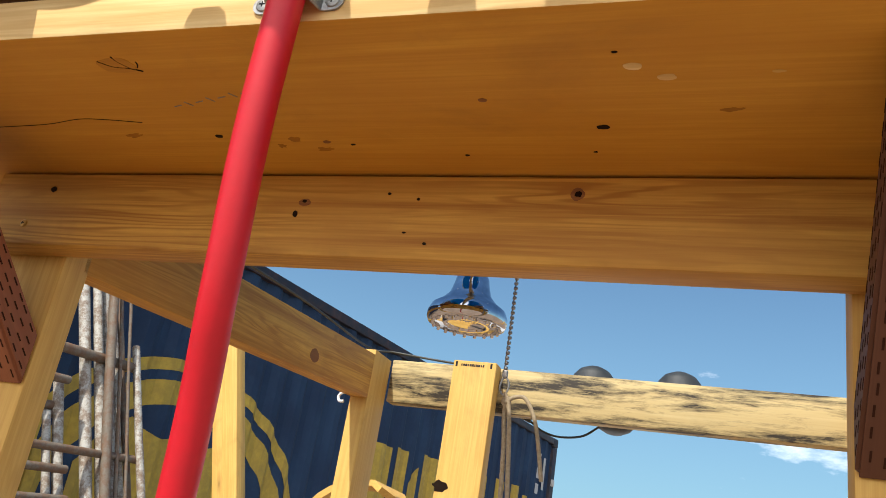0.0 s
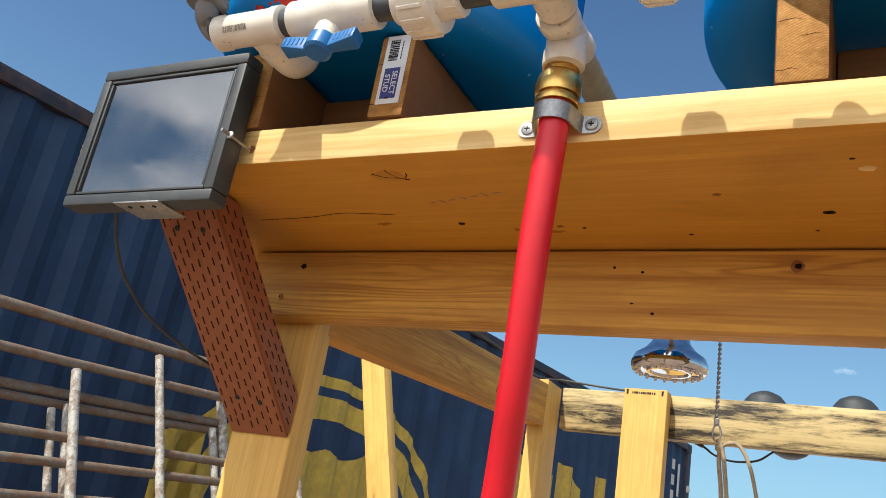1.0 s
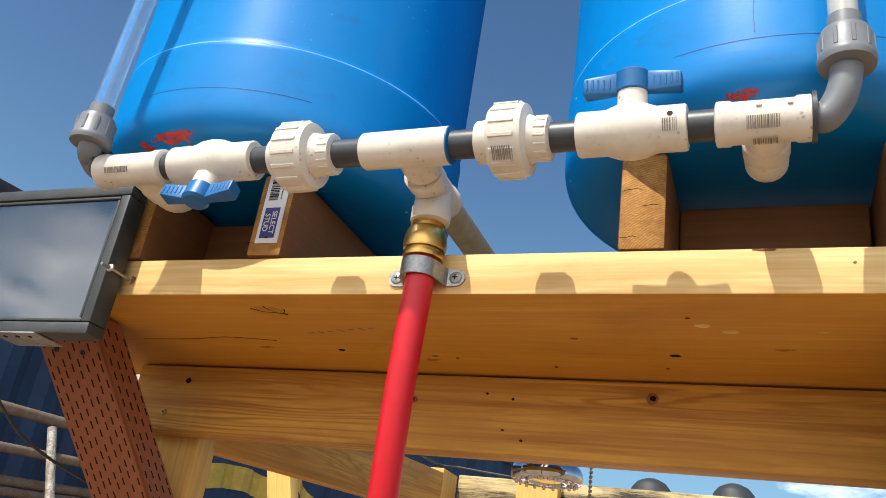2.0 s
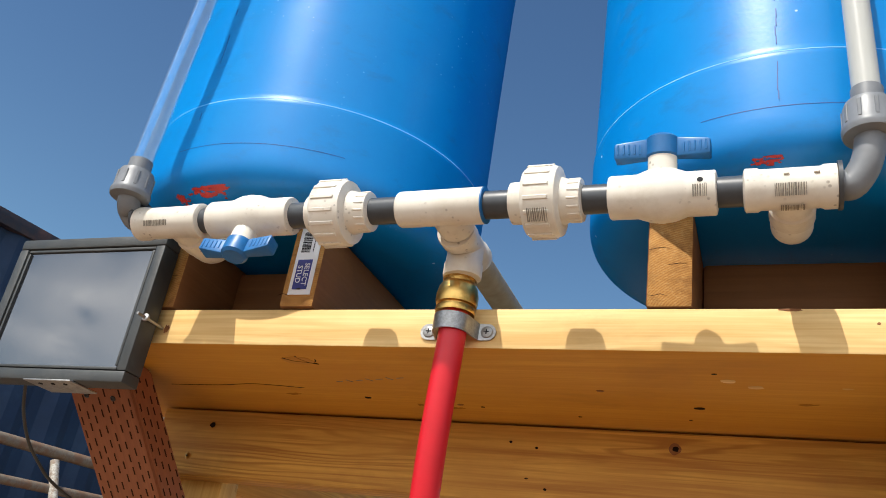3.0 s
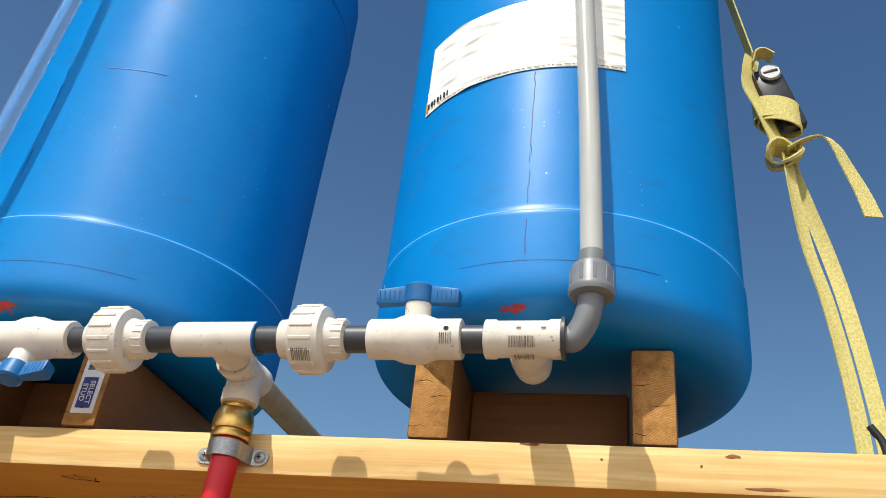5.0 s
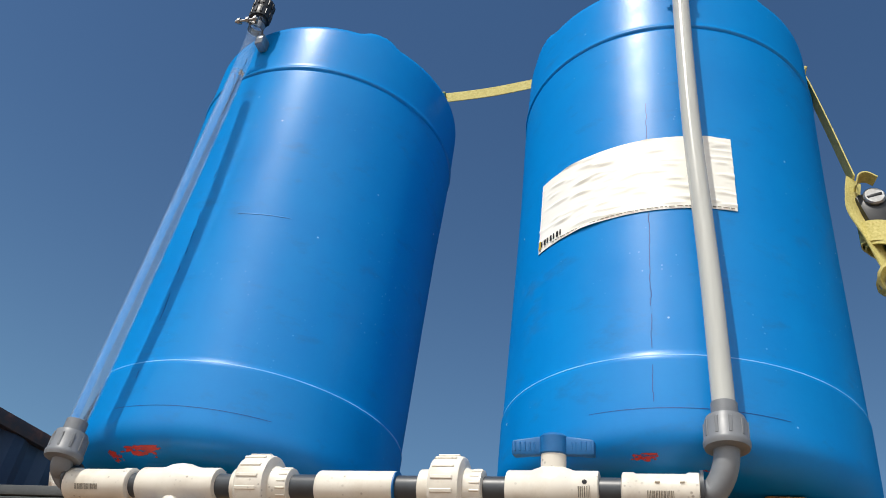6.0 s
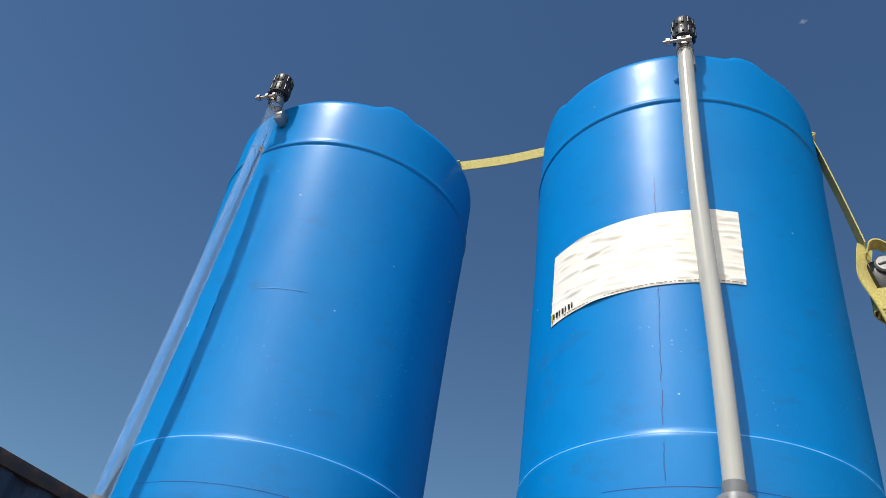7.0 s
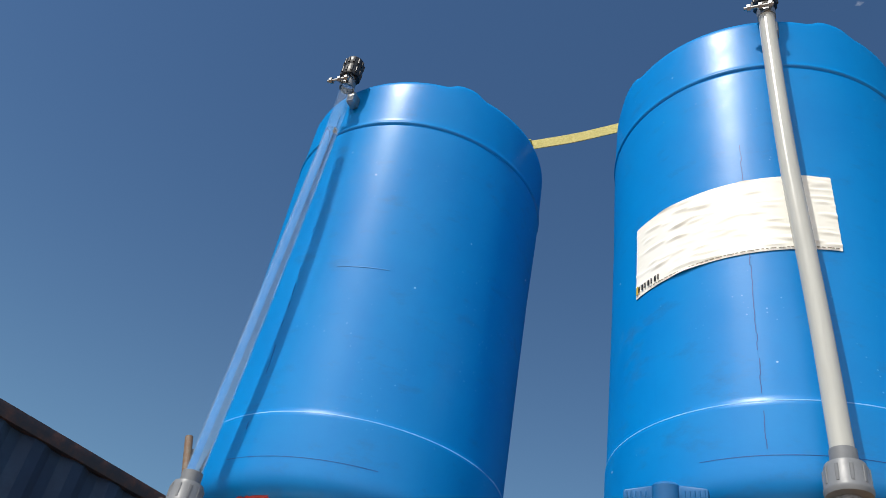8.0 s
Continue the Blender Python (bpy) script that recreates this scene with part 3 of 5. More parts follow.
# ---------------------------------------------------------------- drums and their cradles
def cradle(x0, x1, y0):
    """Two studs on edge with a cross piece between them."""
    for x in (x0, x1):
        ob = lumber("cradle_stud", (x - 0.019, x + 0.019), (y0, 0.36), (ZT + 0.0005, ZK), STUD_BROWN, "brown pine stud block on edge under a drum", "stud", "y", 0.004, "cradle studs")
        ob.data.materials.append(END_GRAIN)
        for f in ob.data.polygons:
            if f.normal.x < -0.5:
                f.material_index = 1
        inv, rng = ob.matrix_basis.inverted(), random.Random(int(x * 1000))
        for k in range(3):
            z = ZT + 0.014 + 0.022 * k + rng.uniform(-0.005, 0.005)
            x1 = x + (0.016 if k % 2 else -0.002) + rng.uniform(-0.003, 0.002)
            pts = [(x1 - 0.006 * q, y0 + 0.0001, z + rng.uniform(-0.0014, 0.0014)) for q in range(4)]
            part("drying_check", tube([inv @ Vector(q) for q in pts], 0.0005, 6, radii=[0.0001, 0.00035, 0.0003, 0.0001]), SLIT, ob, "dark drying check")
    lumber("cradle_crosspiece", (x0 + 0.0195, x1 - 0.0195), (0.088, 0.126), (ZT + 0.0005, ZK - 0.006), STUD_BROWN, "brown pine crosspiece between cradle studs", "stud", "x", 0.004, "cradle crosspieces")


cradle(0.208, 0.404, 0.0)
cradle(-0.303, -0.141, -0.003)

DR = 0.193


def arc_patch(a0, a1, z0, z1, r, thick, nu=60, nv=14, wrinkle=0.0, slope=0.0):
    """A sheet wrapped round an upright cylinder, with thickness."""
    bm = bmesh.new()
    def pt(i, j, off):
        u, v = i / nu, j / nv
        a = radians(a0 + (a1 - a0) * u)
        z = z0 + (z1 - z0) * v + slope * u
        w = wrinkle * max(0.0, noise.noise((u * 4, z * 130 + 3 * u, 2.0)) + 0.5 * noise.noise((u * 9, z * 210 - 4 * u, 7.0)) - 0.12)
        rr = r + off + w
        return bm.verts.new((rr * math.cos(a), rr * math.sin(a), z))
    front = [[pt(i, j, thick) for j in range(nv + 1)] for i in range(nu + 1)]
    back = [[pt(i, j, 0) for j in (0, nv)] for i in range(nu + 1)]
    for i in range(nu):
        for j in range(nv):
            bm.faces.new((front[i][j], front[i + 1][j], front[i + 1][j + 1], front[i][j + 1]))
        bm.faces.new((back[i][0], back[i + 1][0], front[i + 1][0], front[i][0]))
        bm.faces.new((front[i][nv], front[i + 1][nv], back[i + 1][1], back[i][1]))
    for i in (0, nu):
        bm.faces.new([back[i][0], *front[i], back[i][1]])
    return bm


def drum(cx, cy, turn, seam, lean=0.0):
    base = thing("drum", "bright blue polyethylene drum with scuffs, upright on studs", "drum", Matrix.Translation((cx, cy, ZK)) @ Matrix.Rotation(radians(lean), 4, 'Y') @ Matrix.Rotation(radians(turn), 4, 'Z'), "water drums")
    R = DR
    prof = [(0, 0.006), (R - 0.075, 0.006), (R - 0.06, 0.0005), (R - 0.046, 0.0005)]
    for k in range(1, 15):
        q = radians(90 * k / 14)
        prof.append((R - 0.046 + 0.0465 * math.sin(q) ** 0.80, 0.041 - 0.0405 * math.cos(q) ** 0.80))
    prof += [(R + 0.0005, 0.0445), (R + 0.0008, 0.060), (R + 0.0012, 0.098), (R + 0.0012, 0.102), (R + 0.0002, 0.1045), (R - 0.0002, 0.11), (R - 0.0004, 0.3), (R, 0.42)]
    T = R + 0.0022
    prof += [(T, 0.54), (T, 0.5625), (T, 0.5640), (T - 0.0009, 0.5650), (T - 0.0009, 0.5668), (T + 0.0013, 0.5685), (T + 0.0016, 0.5710), (T + 0.0004, 0.5735), (T, 0.5750), (T, 0.580), (T - 0.0004, 0.62), (T - 0.0008, 0.650), (T - 0.0010, 0.653)]
    prof += [(T - 0.0010 - 0.016 * (1 - math.cos(a)), 0.653 + 0.017 * math.sin(a)) for a in [radians(90 * k / 8) for k in range(1, 9)]]
    prof += [(R - 0.030, 0.668), (R - 0.038, 0.645), (0.05, 0.642), (0, 0.642)]
    bm = lathe(prof, 144)
    # two lifting lobes on the rim
    for v in bm.verts:
        if v.co.z > 0.62 and math.hypot(v.co.x, v.co.y) > R - 0.04:
            a = math.degrees(math.atan2(v.co.y, v.co.x))
            for c in (-55, -145, 35, 125):
                d = abs((a - c + 180) % 360 - 180)
                if d < 10:
                    lift = 0.5 + 0.5 * math.cos(math.pi * max(0.0, d - 3) / 7)
                    v.co.z += 0.0105 * lift * min(1, (v.co.z - 0.62) / 0.04)
    part("drum_body", bm, DRUM, base, "", 50)
    ring = lathe([(R + 0.0004, 0.1020), (R + 0.0013, 0.1024), (R + 0.0010, 0.1036), (R - 0.0002, 0.1042)], 96, closed=True)
    part("scuffed_line", ring, DRUM_LINE, base, "pale scuffed moulding line", 50)
    part("parting_line", arc_patch(-112, -58, 0.0490, 0.0496, R + 0.0002, 0.0006, 40, 1), DRUM_SEAM, base, "fine dark parting line", 50)
    a = radians(seam)
    sb = bmesh.new()
    rng = random.Random(int(seam) + 5)
    for k in range(60):
        z = 0.06 + k * 0.0094
        if rng.random() < (0.9 if seam > -8 else 0.25) and not (0.095 < z < 0.112):
            join(sb, box(0.0007 if seam > -8 else 0.00035, 0.0006, 0.0090, c=(rng.uniform(-0.0006, 0.0006), -R - 0.0003 + (0.0003 if 0.11 < z else -0.0009), z)))
    bmesh.ops.rotate(sb, cent=(0, 0, 0), matrix=Matrix.Rotation(a, 3, 'Z'), verts=sb.verts)
    part("mould_seam", sb, DRUM_SEAM, base, "dark broken mould seam", kind="stuff")
    if seam < -8:
        for z, a0, a1 in ((0.308, -90, -70), (0.620, -112, -102)):
            part("scratch", arc_patch(a0, a1, z, z + 0.0008, R - 0.0005, 0.0006, 16, 1), DRUM_PALE, base, "pale scratch")
    for bx in (-0.09, 0.09):
        part("bung", lathe([(0, 0.658), (0.03, 0.658), (0.032, 0.655), (0.032, 0.641)], 24), DRUM, base, "screw-in bung", 40, Matrix.Translation((bx, 0, 0)))
    return base


DL, DRR = (-0.212, 0.107), (0.309, 0.120)
drum_l = drum(*DL, 5, -17, 0.45)
drum_r = drum(*DRR, 0, -4)


# ---------------------------------------------------------------- paper label on the drum
lab = thing("paper_label", "crinkled white paper label stuck round a blue drum", "label", Matrix.Translation((*DRR, 0)))
LR = DR + 0.0002
part("sheet", arc_patch(223.5, 293.1, 2.349, 2.452, LR, 0.0006, 90, 64, wrinkle=0.0040, slope=0.008), PAPER, lab, "crinkled cream paper sheet", 60)
rng = random.Random(8)
for k in range(7):
    a = 225.4 + k * 1.55
    part("logo_bar", arc_patch(a, a + 0.42 + 0.3 * (k % 2), 2.3550 + 0.00018 * k, 2.3622 + 0.00018 * k, LR + 0.0016, 0.0006, 2, 1), INK, lab, "plain black mark")
part("logo_patch", arc_patch(224.1, 225.0, 2.353, 2.364, LR + 0.0016, 0.0006, 2, 1), CONT_YELLOW, lab, "ochre mark")
a = 231.0
fine = bmesh.new()
while a < 292:
    w = rng.uniform(0.5, 2.2)
    join(fine, arc_patch(a, a + w, 2.3512 + 0.00011 * (a - 223), 2.3521 + 0.00011 * (a - 223), LR + 0.0012, 0.0004, 2, 1))
    a += w + rng.uniform(0.25, 0.7)
part("small_print", fine, INK_FADED, lab, "line of unreadable small print", kind="stuff")

# red sealant round the drum outlets
def drum_radius(h):
    """The drum's radius at the height h over its foot."""
    if h > 0.041:
        return DR + 0.0006
    q = min(1.0, (0.041 - h) / 0.0405) ** (1 / 0.80)
    return DR - 0.046 + 0.0465 * max(0.0, 1 - q * q) ** 0.40


def sealant(cx, cy, a0, z0, wide, high, seed):
    """A thin ragged smear lying on the drum's skin."""
    bm = bmesh.new()
    na, nz = 46, 26
    def keep(u, v):
        f = 1.15 - (2 * u - 1) ** 2 - (2 * v - 1) ** 2
        return f + 1.1 * noise.noise((u * 3.2 + seed, v * 4.4, seed)) + 0.7 * noise.noise((u * 11 + seed, v * 12, 3.0)) > 0.84
    grid = {}
    def at(i, j):
        if (i, j) not in grid:
            a, z = radians(a0 + (i / na - 0.5) * wide), z0 + (j / nz - 0.5) * high
            r = drum_radius(z - ZK) + 0.0007 + 0.0006 * noise.noise((i * 0.4, j * 0.4, seed))
            grid[i, j] = bm.verts.new((r * math.cos(a), r * math.sin(a), z))
        return grid[i, j]
    for i in range(na):
        for j in range(nz):
            if keep((i + 0.5) / na, (j + 0.5) / nz):
                bm.faces.new((at(i, j), at(i + 1, j), at(i + 1, j + 1), at(i, j + 1)))
    skin = bmesh.ops.extrude_face_region(bm, geom=bm.faces[:])
    for v in skin["geom"]:
        if isinstance(v, bmesh.types.BMVert):
            k = 1 - 0.0011 / max(0.01, math.hypot(v.co.x, v.co.y))
            v.co.x, v.co.y = v.co.x * k, v.co.y * k
    solid("sealant_smear", bm, SEALANT, "red sealant smeared on a blue drum", "sealant", 60, Matrix.Translation((cx, cy, 0)), "sealant smears")


sealant(*DL, -95, 2.0835, 22, 0.009, 3)
sealant(*DL, -107, 2.0820, 7, 0.008, 14)
sealant(*DRR, -97, 2.0860, 9, 0.006, 5)
sealant(*DRR, -77, 2.0795, 9, 0.004, 9)

# ---------------------------------------------------------------- pipework in front of the drums
PY, PZ = -0.086, 2.0440
manifold = thing("pipe_manifold", "white and grey plastic pipe manifold with unions and ball valves", "pipework", Matrix.Translation((0.33, PY, PZ - 0.0005)) @ Matrix.Rotation(radians(-0.42), 4, 'Y') @ Matrix.Diagonal((0.984, 0.92, 0.92, 1)) @ Matrix.Translation((-0.33, 0, 0)))
SOCK, PIPE = 0.0165, 0.0127


def run(x0, x1, prof, seg=40):
    """A turned fitting along x from x0; prof gives (distance, radius)."""
    return lathe([(r, x0 + d) for d, r in prof], seg, "x")


def nipple(x0, x1):
    part("nipple", rod(PIPE, x0, x1, "x"), PVC_GREY, manifold, "dark grey threaded nipple", 40)


def socket_body(x0, x1, r, lip=0.0012):
    L = x1 - x0
    return run(x0, x1, [(0, r - 0.004), (0.0006, r - 0.0006), (0.0016, r + lip), (0.010, r + lip), (0.012, r), (L - 0.012, r), (L - 0.010, r + lip), (L - 0.0016, r + lip), (L - 0.0006, r - 0.0006), (L, r - 0.004)])


def union(x0, x1, n0, n1):
    """A union: two hubs and a ribbed nut between n0 and n1."""
    ob = part("union", run(x0, x1, [(0, 0.015), (0.0012, 0.0185), (0.013, 0.019), (n0 - x0, 0.021), (n1 - x0, 0.021), (x1 - x0 - 0.012, 0.0188), (x1 - x0 - 0.0012, 0.0185), (x1 - x0, 0.0145)]), PVC, manifold, "white plastic pipe union", 40)
    nut = run(n0, n1, [(0, 0.024), (0.001, 0.029), (0.005, 0.0318), (n1 - n0 - 0.007, 0.0318), (n1 - n0 - 0.0015, 0.0300), (n1 - n0, 0.0245)], 64)
    nb = part("union_nut", nut, PVC, ob, "ribbed union nut", 40)
    for k in range(16):
        a = 2 * math.pi * k / 16
        for r, s0, s1, hh in ((0.0318, n0 + 0.004, n1 - 0.006, 0.0022), (0.0188, x1 - 0.011, x1 - 0.002, 0.0012)):
            bm = box(s1 - s0, 0.0035 if r > 0.03 else 0.002, hh, 0.0005, c=((s0 + s1) / 2, 0, r), seg=1)
            bmesh.ops.rotate(bm, cent=(0, 0, 0), matrix=Matrix.Rotation(a, 3, 'X'), verts=bm.verts)
            part("rib", bm, PVC, ob)
    return ob


def bars(parent, x0, x1, r, ang, n, w=0.011, material=None, name="barcode"):
    """A printed barcode on a pipe's skin, at the angle ang round the axis."""
    bm = bmesh.new()
    rng = random.Random(n)
    x = x0
    while x < x1:
        t = rng.choice((0.0004, 0.0006, 0.0009))
        b = box(t, w, 0.0004, c=(x, 0, r + 0.0001))
        bmesh.ops.rotate(b, cent=(0, 0, 0), matrix=Matrix.Rotation(radians(ang), 3, 'X'), verts=b.verts)
        join(bm, b)
        x += t + rng.choice((0.0004, 0.0007, 0.001))
    part(name, bm, INK_FADED, parent, "faded printed barcode", kind="stuff")


def ball_valve(x0, x1, turn):
    """A ball valve; its stem points up, then is turned round the pipe."""
    L = x1 - x0
    c = L / 2
    ob = part("ball_valve", run(x0, x1, [(0, 0.0145), (0.0007, 0.0178), (0.002, 0.0186), (0.022, 0.0186), (c - 0.016, 0.0196), (c - 0.009, 0.0222), (c, 0.0232), (c + 0.009, 0.0222), (c + 0.016, 0.0196), (L - 0.022, 0.0186), (L - 0.002, 0.0186), (L - 0.0007, 0.0178), (L, 0.0145)]), PVC, manifold, "white plastic ball valve body", 40)
    m = Matrix.Rotation(radians(turn), 4, 'X') @ Matrix.Translation((x0 + c, 0, 0))
    part("stem", rod(0.0112, 0.012, 0.034, "z", 28, 0.0006), PVC, ob, "", 40, m)
    handle = part("handle", rod(0.0125, 0.032, 0.0525, "z", 32, 0.0025), HANDLE_BLUE, ob, "blue plastic valve handle", 40, m)
    for sx in (-1, 1):
        w = box(0.028, 0.014, 0.014, 0.002, c=(sx * 0.0225, 0, 0.0400))
        for v in w.verts:
            k = (abs(v.co.x) - 0.01) / 0.027
            v.co.z += (0.0035 if v.co.z > 0.04 else 0.0) * (1 - k) - 0.0012 * k * k
            v.co.y *= 0.62 + 0.55 * k
        wing = part("wing", w, HANDLE_BLUE, handle, "", 40)
        for k in range(5):
            for sy in (-1, 1):
                part("grip_rib", box(0.0015, 0.0014, 0.0090, 0.0004, c=(sx * (0.0165 + 0.0042 * k), sy * (0.0052 + 0.00060 * k), 0.0402), seg=1), HANDLE_BLUE, handle)
    return ob


def outlet_tee(x0, x1, cx):
    """A tee whose branch runs back and turns up into the drum's bottom."""
    ob = part("tee", socket_body(x0, x1, SOCK), PVC, manifold, "white plastic tee", 40)
    part("branch", lathe([(0.013, 0.0), (0.0150, 0.012), (0.0150, 0.026), (0.0168, 0.028), (0.0168, 0.044)], 36, "y"), PVC, ob, "", 40, Matrix.Translation((cx, 0, 0)))
    pts = [(cx, 0.040, 0), (cx, 0.056, 0.0), (cx, 0.066, 0.003), (cx, 0.0735, 0.0105), (cx, 0.077, 0.021), (cx, 0.077, 0.046)]
    part("elbow", tube(smooth_path(pts, 5), 0.0158, 32), PVC, ob, "white plastic elbow", 50)
    return ob


t3 = outlet_tee(0.268, 0.333, 0.302)
bars(t3, 0.290, 0.312, 0.0166, 122, 4, 0.010)
bars(t3, 0.294, 0.310, 0.0172, 180, 7, 0.008)
for k in (0, 1):
    part("mould_mark", box(0.004, 0.003, 0.002, 0.0006, c=(0.318 - 0.02 * k, -0.0165, 0.004)), PVC, t3)
nipple(0.245, 0.272)
v2 = ball_valve(0.169, 0.250, 10)
bars(v2, 0.2335, 0.2435, 0.0187, 112, 5, 0.010)
part("maker_mark", rod(0.0022, 0.0186, 0.0190, "z", 14), INK, v2, "small round black mark", m=Matrix.Rotation(radians(84), 4, 'X') @ Matrix.Translation((0.2385, 0, 0)))
nipple(0.146, 0.172)
u2 = union(0.089, 0.149, 0.102, 0.132)
bars(u2, 0.110, 0.126, 0.0341, 138, 6, 0.012)
nipple(0.062, 0.093)
tee = part("tee", run(-0.011, 0.067, [(0, 0.014), (0.0006, SOCK - 0.0006), (0.002, SOCK + 0.0003), (0.076, SOCK + 0.0003), (0.0774, SOCK - 0.0006), (0.078, 0.014)]), PVC, manifold, "long white plastic centre tee", 40)
part("primer_ring", run(0.0655, 0.0672, [(0, 0.0160), (0.0002, 0.01665), (0.0015, 0.01665), (0.0017, 0.0160)]), HANDLE_BLUE, tee, "blue primer ring", 40)
nipple(-0.041, -0.006)
u1 = union(-0.098, -0.037, -0.088, -0.056)
nipple(-0.122, -0.094)
v1 = ball_valve(-0.203, -0.116, 164)
nipple(-0.217, -0.202)
t1 = outlet_tee(-0.289, -0.213, -0.246)
bars(t1, -0.272, -0.246, 0.0166, 118, 12, 0.006)
# centre branch: back to a second tee, then on to the shower, with a leg down to the hose
CX = 0.028
mid = part("branch", lathe([(0.015, 0.008), (0.0150, 0.018), (0.0165, 0.020), (0.0165, 0.036), (0.0152, 0.0362)], 36, "y"), PVC, tee, "", 40, Matrix.Translation((CX + 0.002, 0, 0)))
part("sleeve", lathe([(0.0128, 0.034), (0.0128, 0.038)], 28, "y"), PVC_GREY, tee, "", 40, Matrix.Translation((CX + 0.002, 0, 0)))
tee2 = part("tee", lathe([(0.014, 0.038), (0.0170, 0.0388), (0.0176, 0.040), (0.0176, 0.052), (0.0165, 0.054), (0.0165, 0.084), (0.0176, 0.086), (0.0176, 0.097), (0.0170, 0.0985), (0.014, 0.099)], 40, "y"), PVC, manifold, "white plastic tee to the hose", 40, Matrix.Translation((CX, 0, -0.003)))
part("leg", lathe([(0.0140, -0.034), (0.0172, -0.0335), (0.0176, -0.032), (0.0176, -0.020), (0.0165, -0.018), (0.0165, 0.0)], 36, "z"), PVC, tee2, "", 40, Matrix.Translation((0, 0.071, 0)))
part("shower_pipe", rod(0.0138, 0.095, 0.62, "y", 28), TAN_PIPE, manifold, "weathered tan plastic pipe", 40, Matrix.Translation((CX - 0.001, 0, -0.001)))

# ---------------------------------------------------------------- red pipe, its brass coupling and the strap clamp
HY = -0.0165
hose = thing("red_pipe", "red plastic water pipe clipped to the plank", "pipe", Matrix.Translation((CX + 0.002, HY, 0)))
part("pipe", tube(smooth_path([(0, 0, 1.988), (0, 0, 1.95), (-0.0075, 0.012, 1.86), (-0.0165, 0.034, 1.76), (-0.034, 0.070, 1.64), (-0.07, 0.13, 1.3), (-0.09, 0.15, 0.7), (-0.09, 0.15, 0.02)], 8), 0.0122, 36), RED_PIPE, hose, "red plastic pipe", 60)
coup = part("brass_coupling", lathe([(0.0135, 1.974), (0.0172, 1.9745), (0.0178, 1.977), (0.0172, 1.980), (0.0150, 1.9805), (0.0150, 1.982), (0.0178, 1.9825), (0.0186, 1.986), (0.0186, 1.992), (0.0172, 1.999), (0.0150, 2.0025), (0.0142, 2.003), (0.0142, 2.006), (0.0150, 2.0062), (0.0150, 2.009), (0.0135, 2.0093), (0.0135, 2.020)], 40), BRASS, hose, "push-fit brass coupling", 40)
for k in range(6):
    bm = box(0.0156, 0.002, 0.004, 0.0006, c=(0, -0.0137, 2.014), seg=1)
    bmesh.ops.rotate(bm, cent=(0, 0, 0), matrix=Matrix.Rotation(k * math.pi / 3, 3, 'Z'), verts=bm.verts)
    part("wrench_flat", bm, BRASS, coup)

clamp = thing("pipe_strap", "galvanised two-hole strap screwed to the plank", "pipe strap", Matrix.Translation((CX + 0.001, 0, 1.9645)))
bm = bmesh.new()
tab = (0.0350, 0.0346, 0.0335, 0.0315, 0.0290, 0.022)
path = [(-x, -0.0004) for x in tab] + [(-0.0185, -0.002)]
path += [(0.0150 * math.sin(a), HY - 0.0150 * math.cos(a)) for a in [radians(-78 + 156 * k / 14) for k in range(15)]]
path += [(0.0185, -0.002)] + [(x, -0.0004) for x in reversed(tab)]
rows = []
for i, (x, y) in enumerate(path):
    a, b = path[max(0, i - 1)], path[min(len(path) - 1, i + 1)]
    t = Vector((b[0] - a[0], b[1] - a[1])).normalized()
    nx, ny = t.y, -t.x
    h = 0.0076 * math.sqrt(max(0.02, 1 - (max(0.0, abs(x) - 0.0275) / 0.0076) ** 2))
    rows.append([bm.verts.new((x + nx * o * 0.0016, y + ny * o * 0.0016, s * h)) for o, s in ((0, -1), (1, -1), (1, 1), (0, 1))])
for a, b in zip(rows, rows[1:]):
    for k in range(4):
        bm.faces.new((a[k], a[(k + 1) % 4], b[(k + 1) % 4], b[k]))
bm.faces.new(rows[0])
bm.faces.new(rows[-1])
part("strap_band", bm, STEEL, clamp, "", 50)
for sx in (-0.0270, 0.0270):
    screw_head("screw", (CX + 0.001 + sx, -0.0022, 1.9645), (0, -1, 0), clamp, 0.0055)

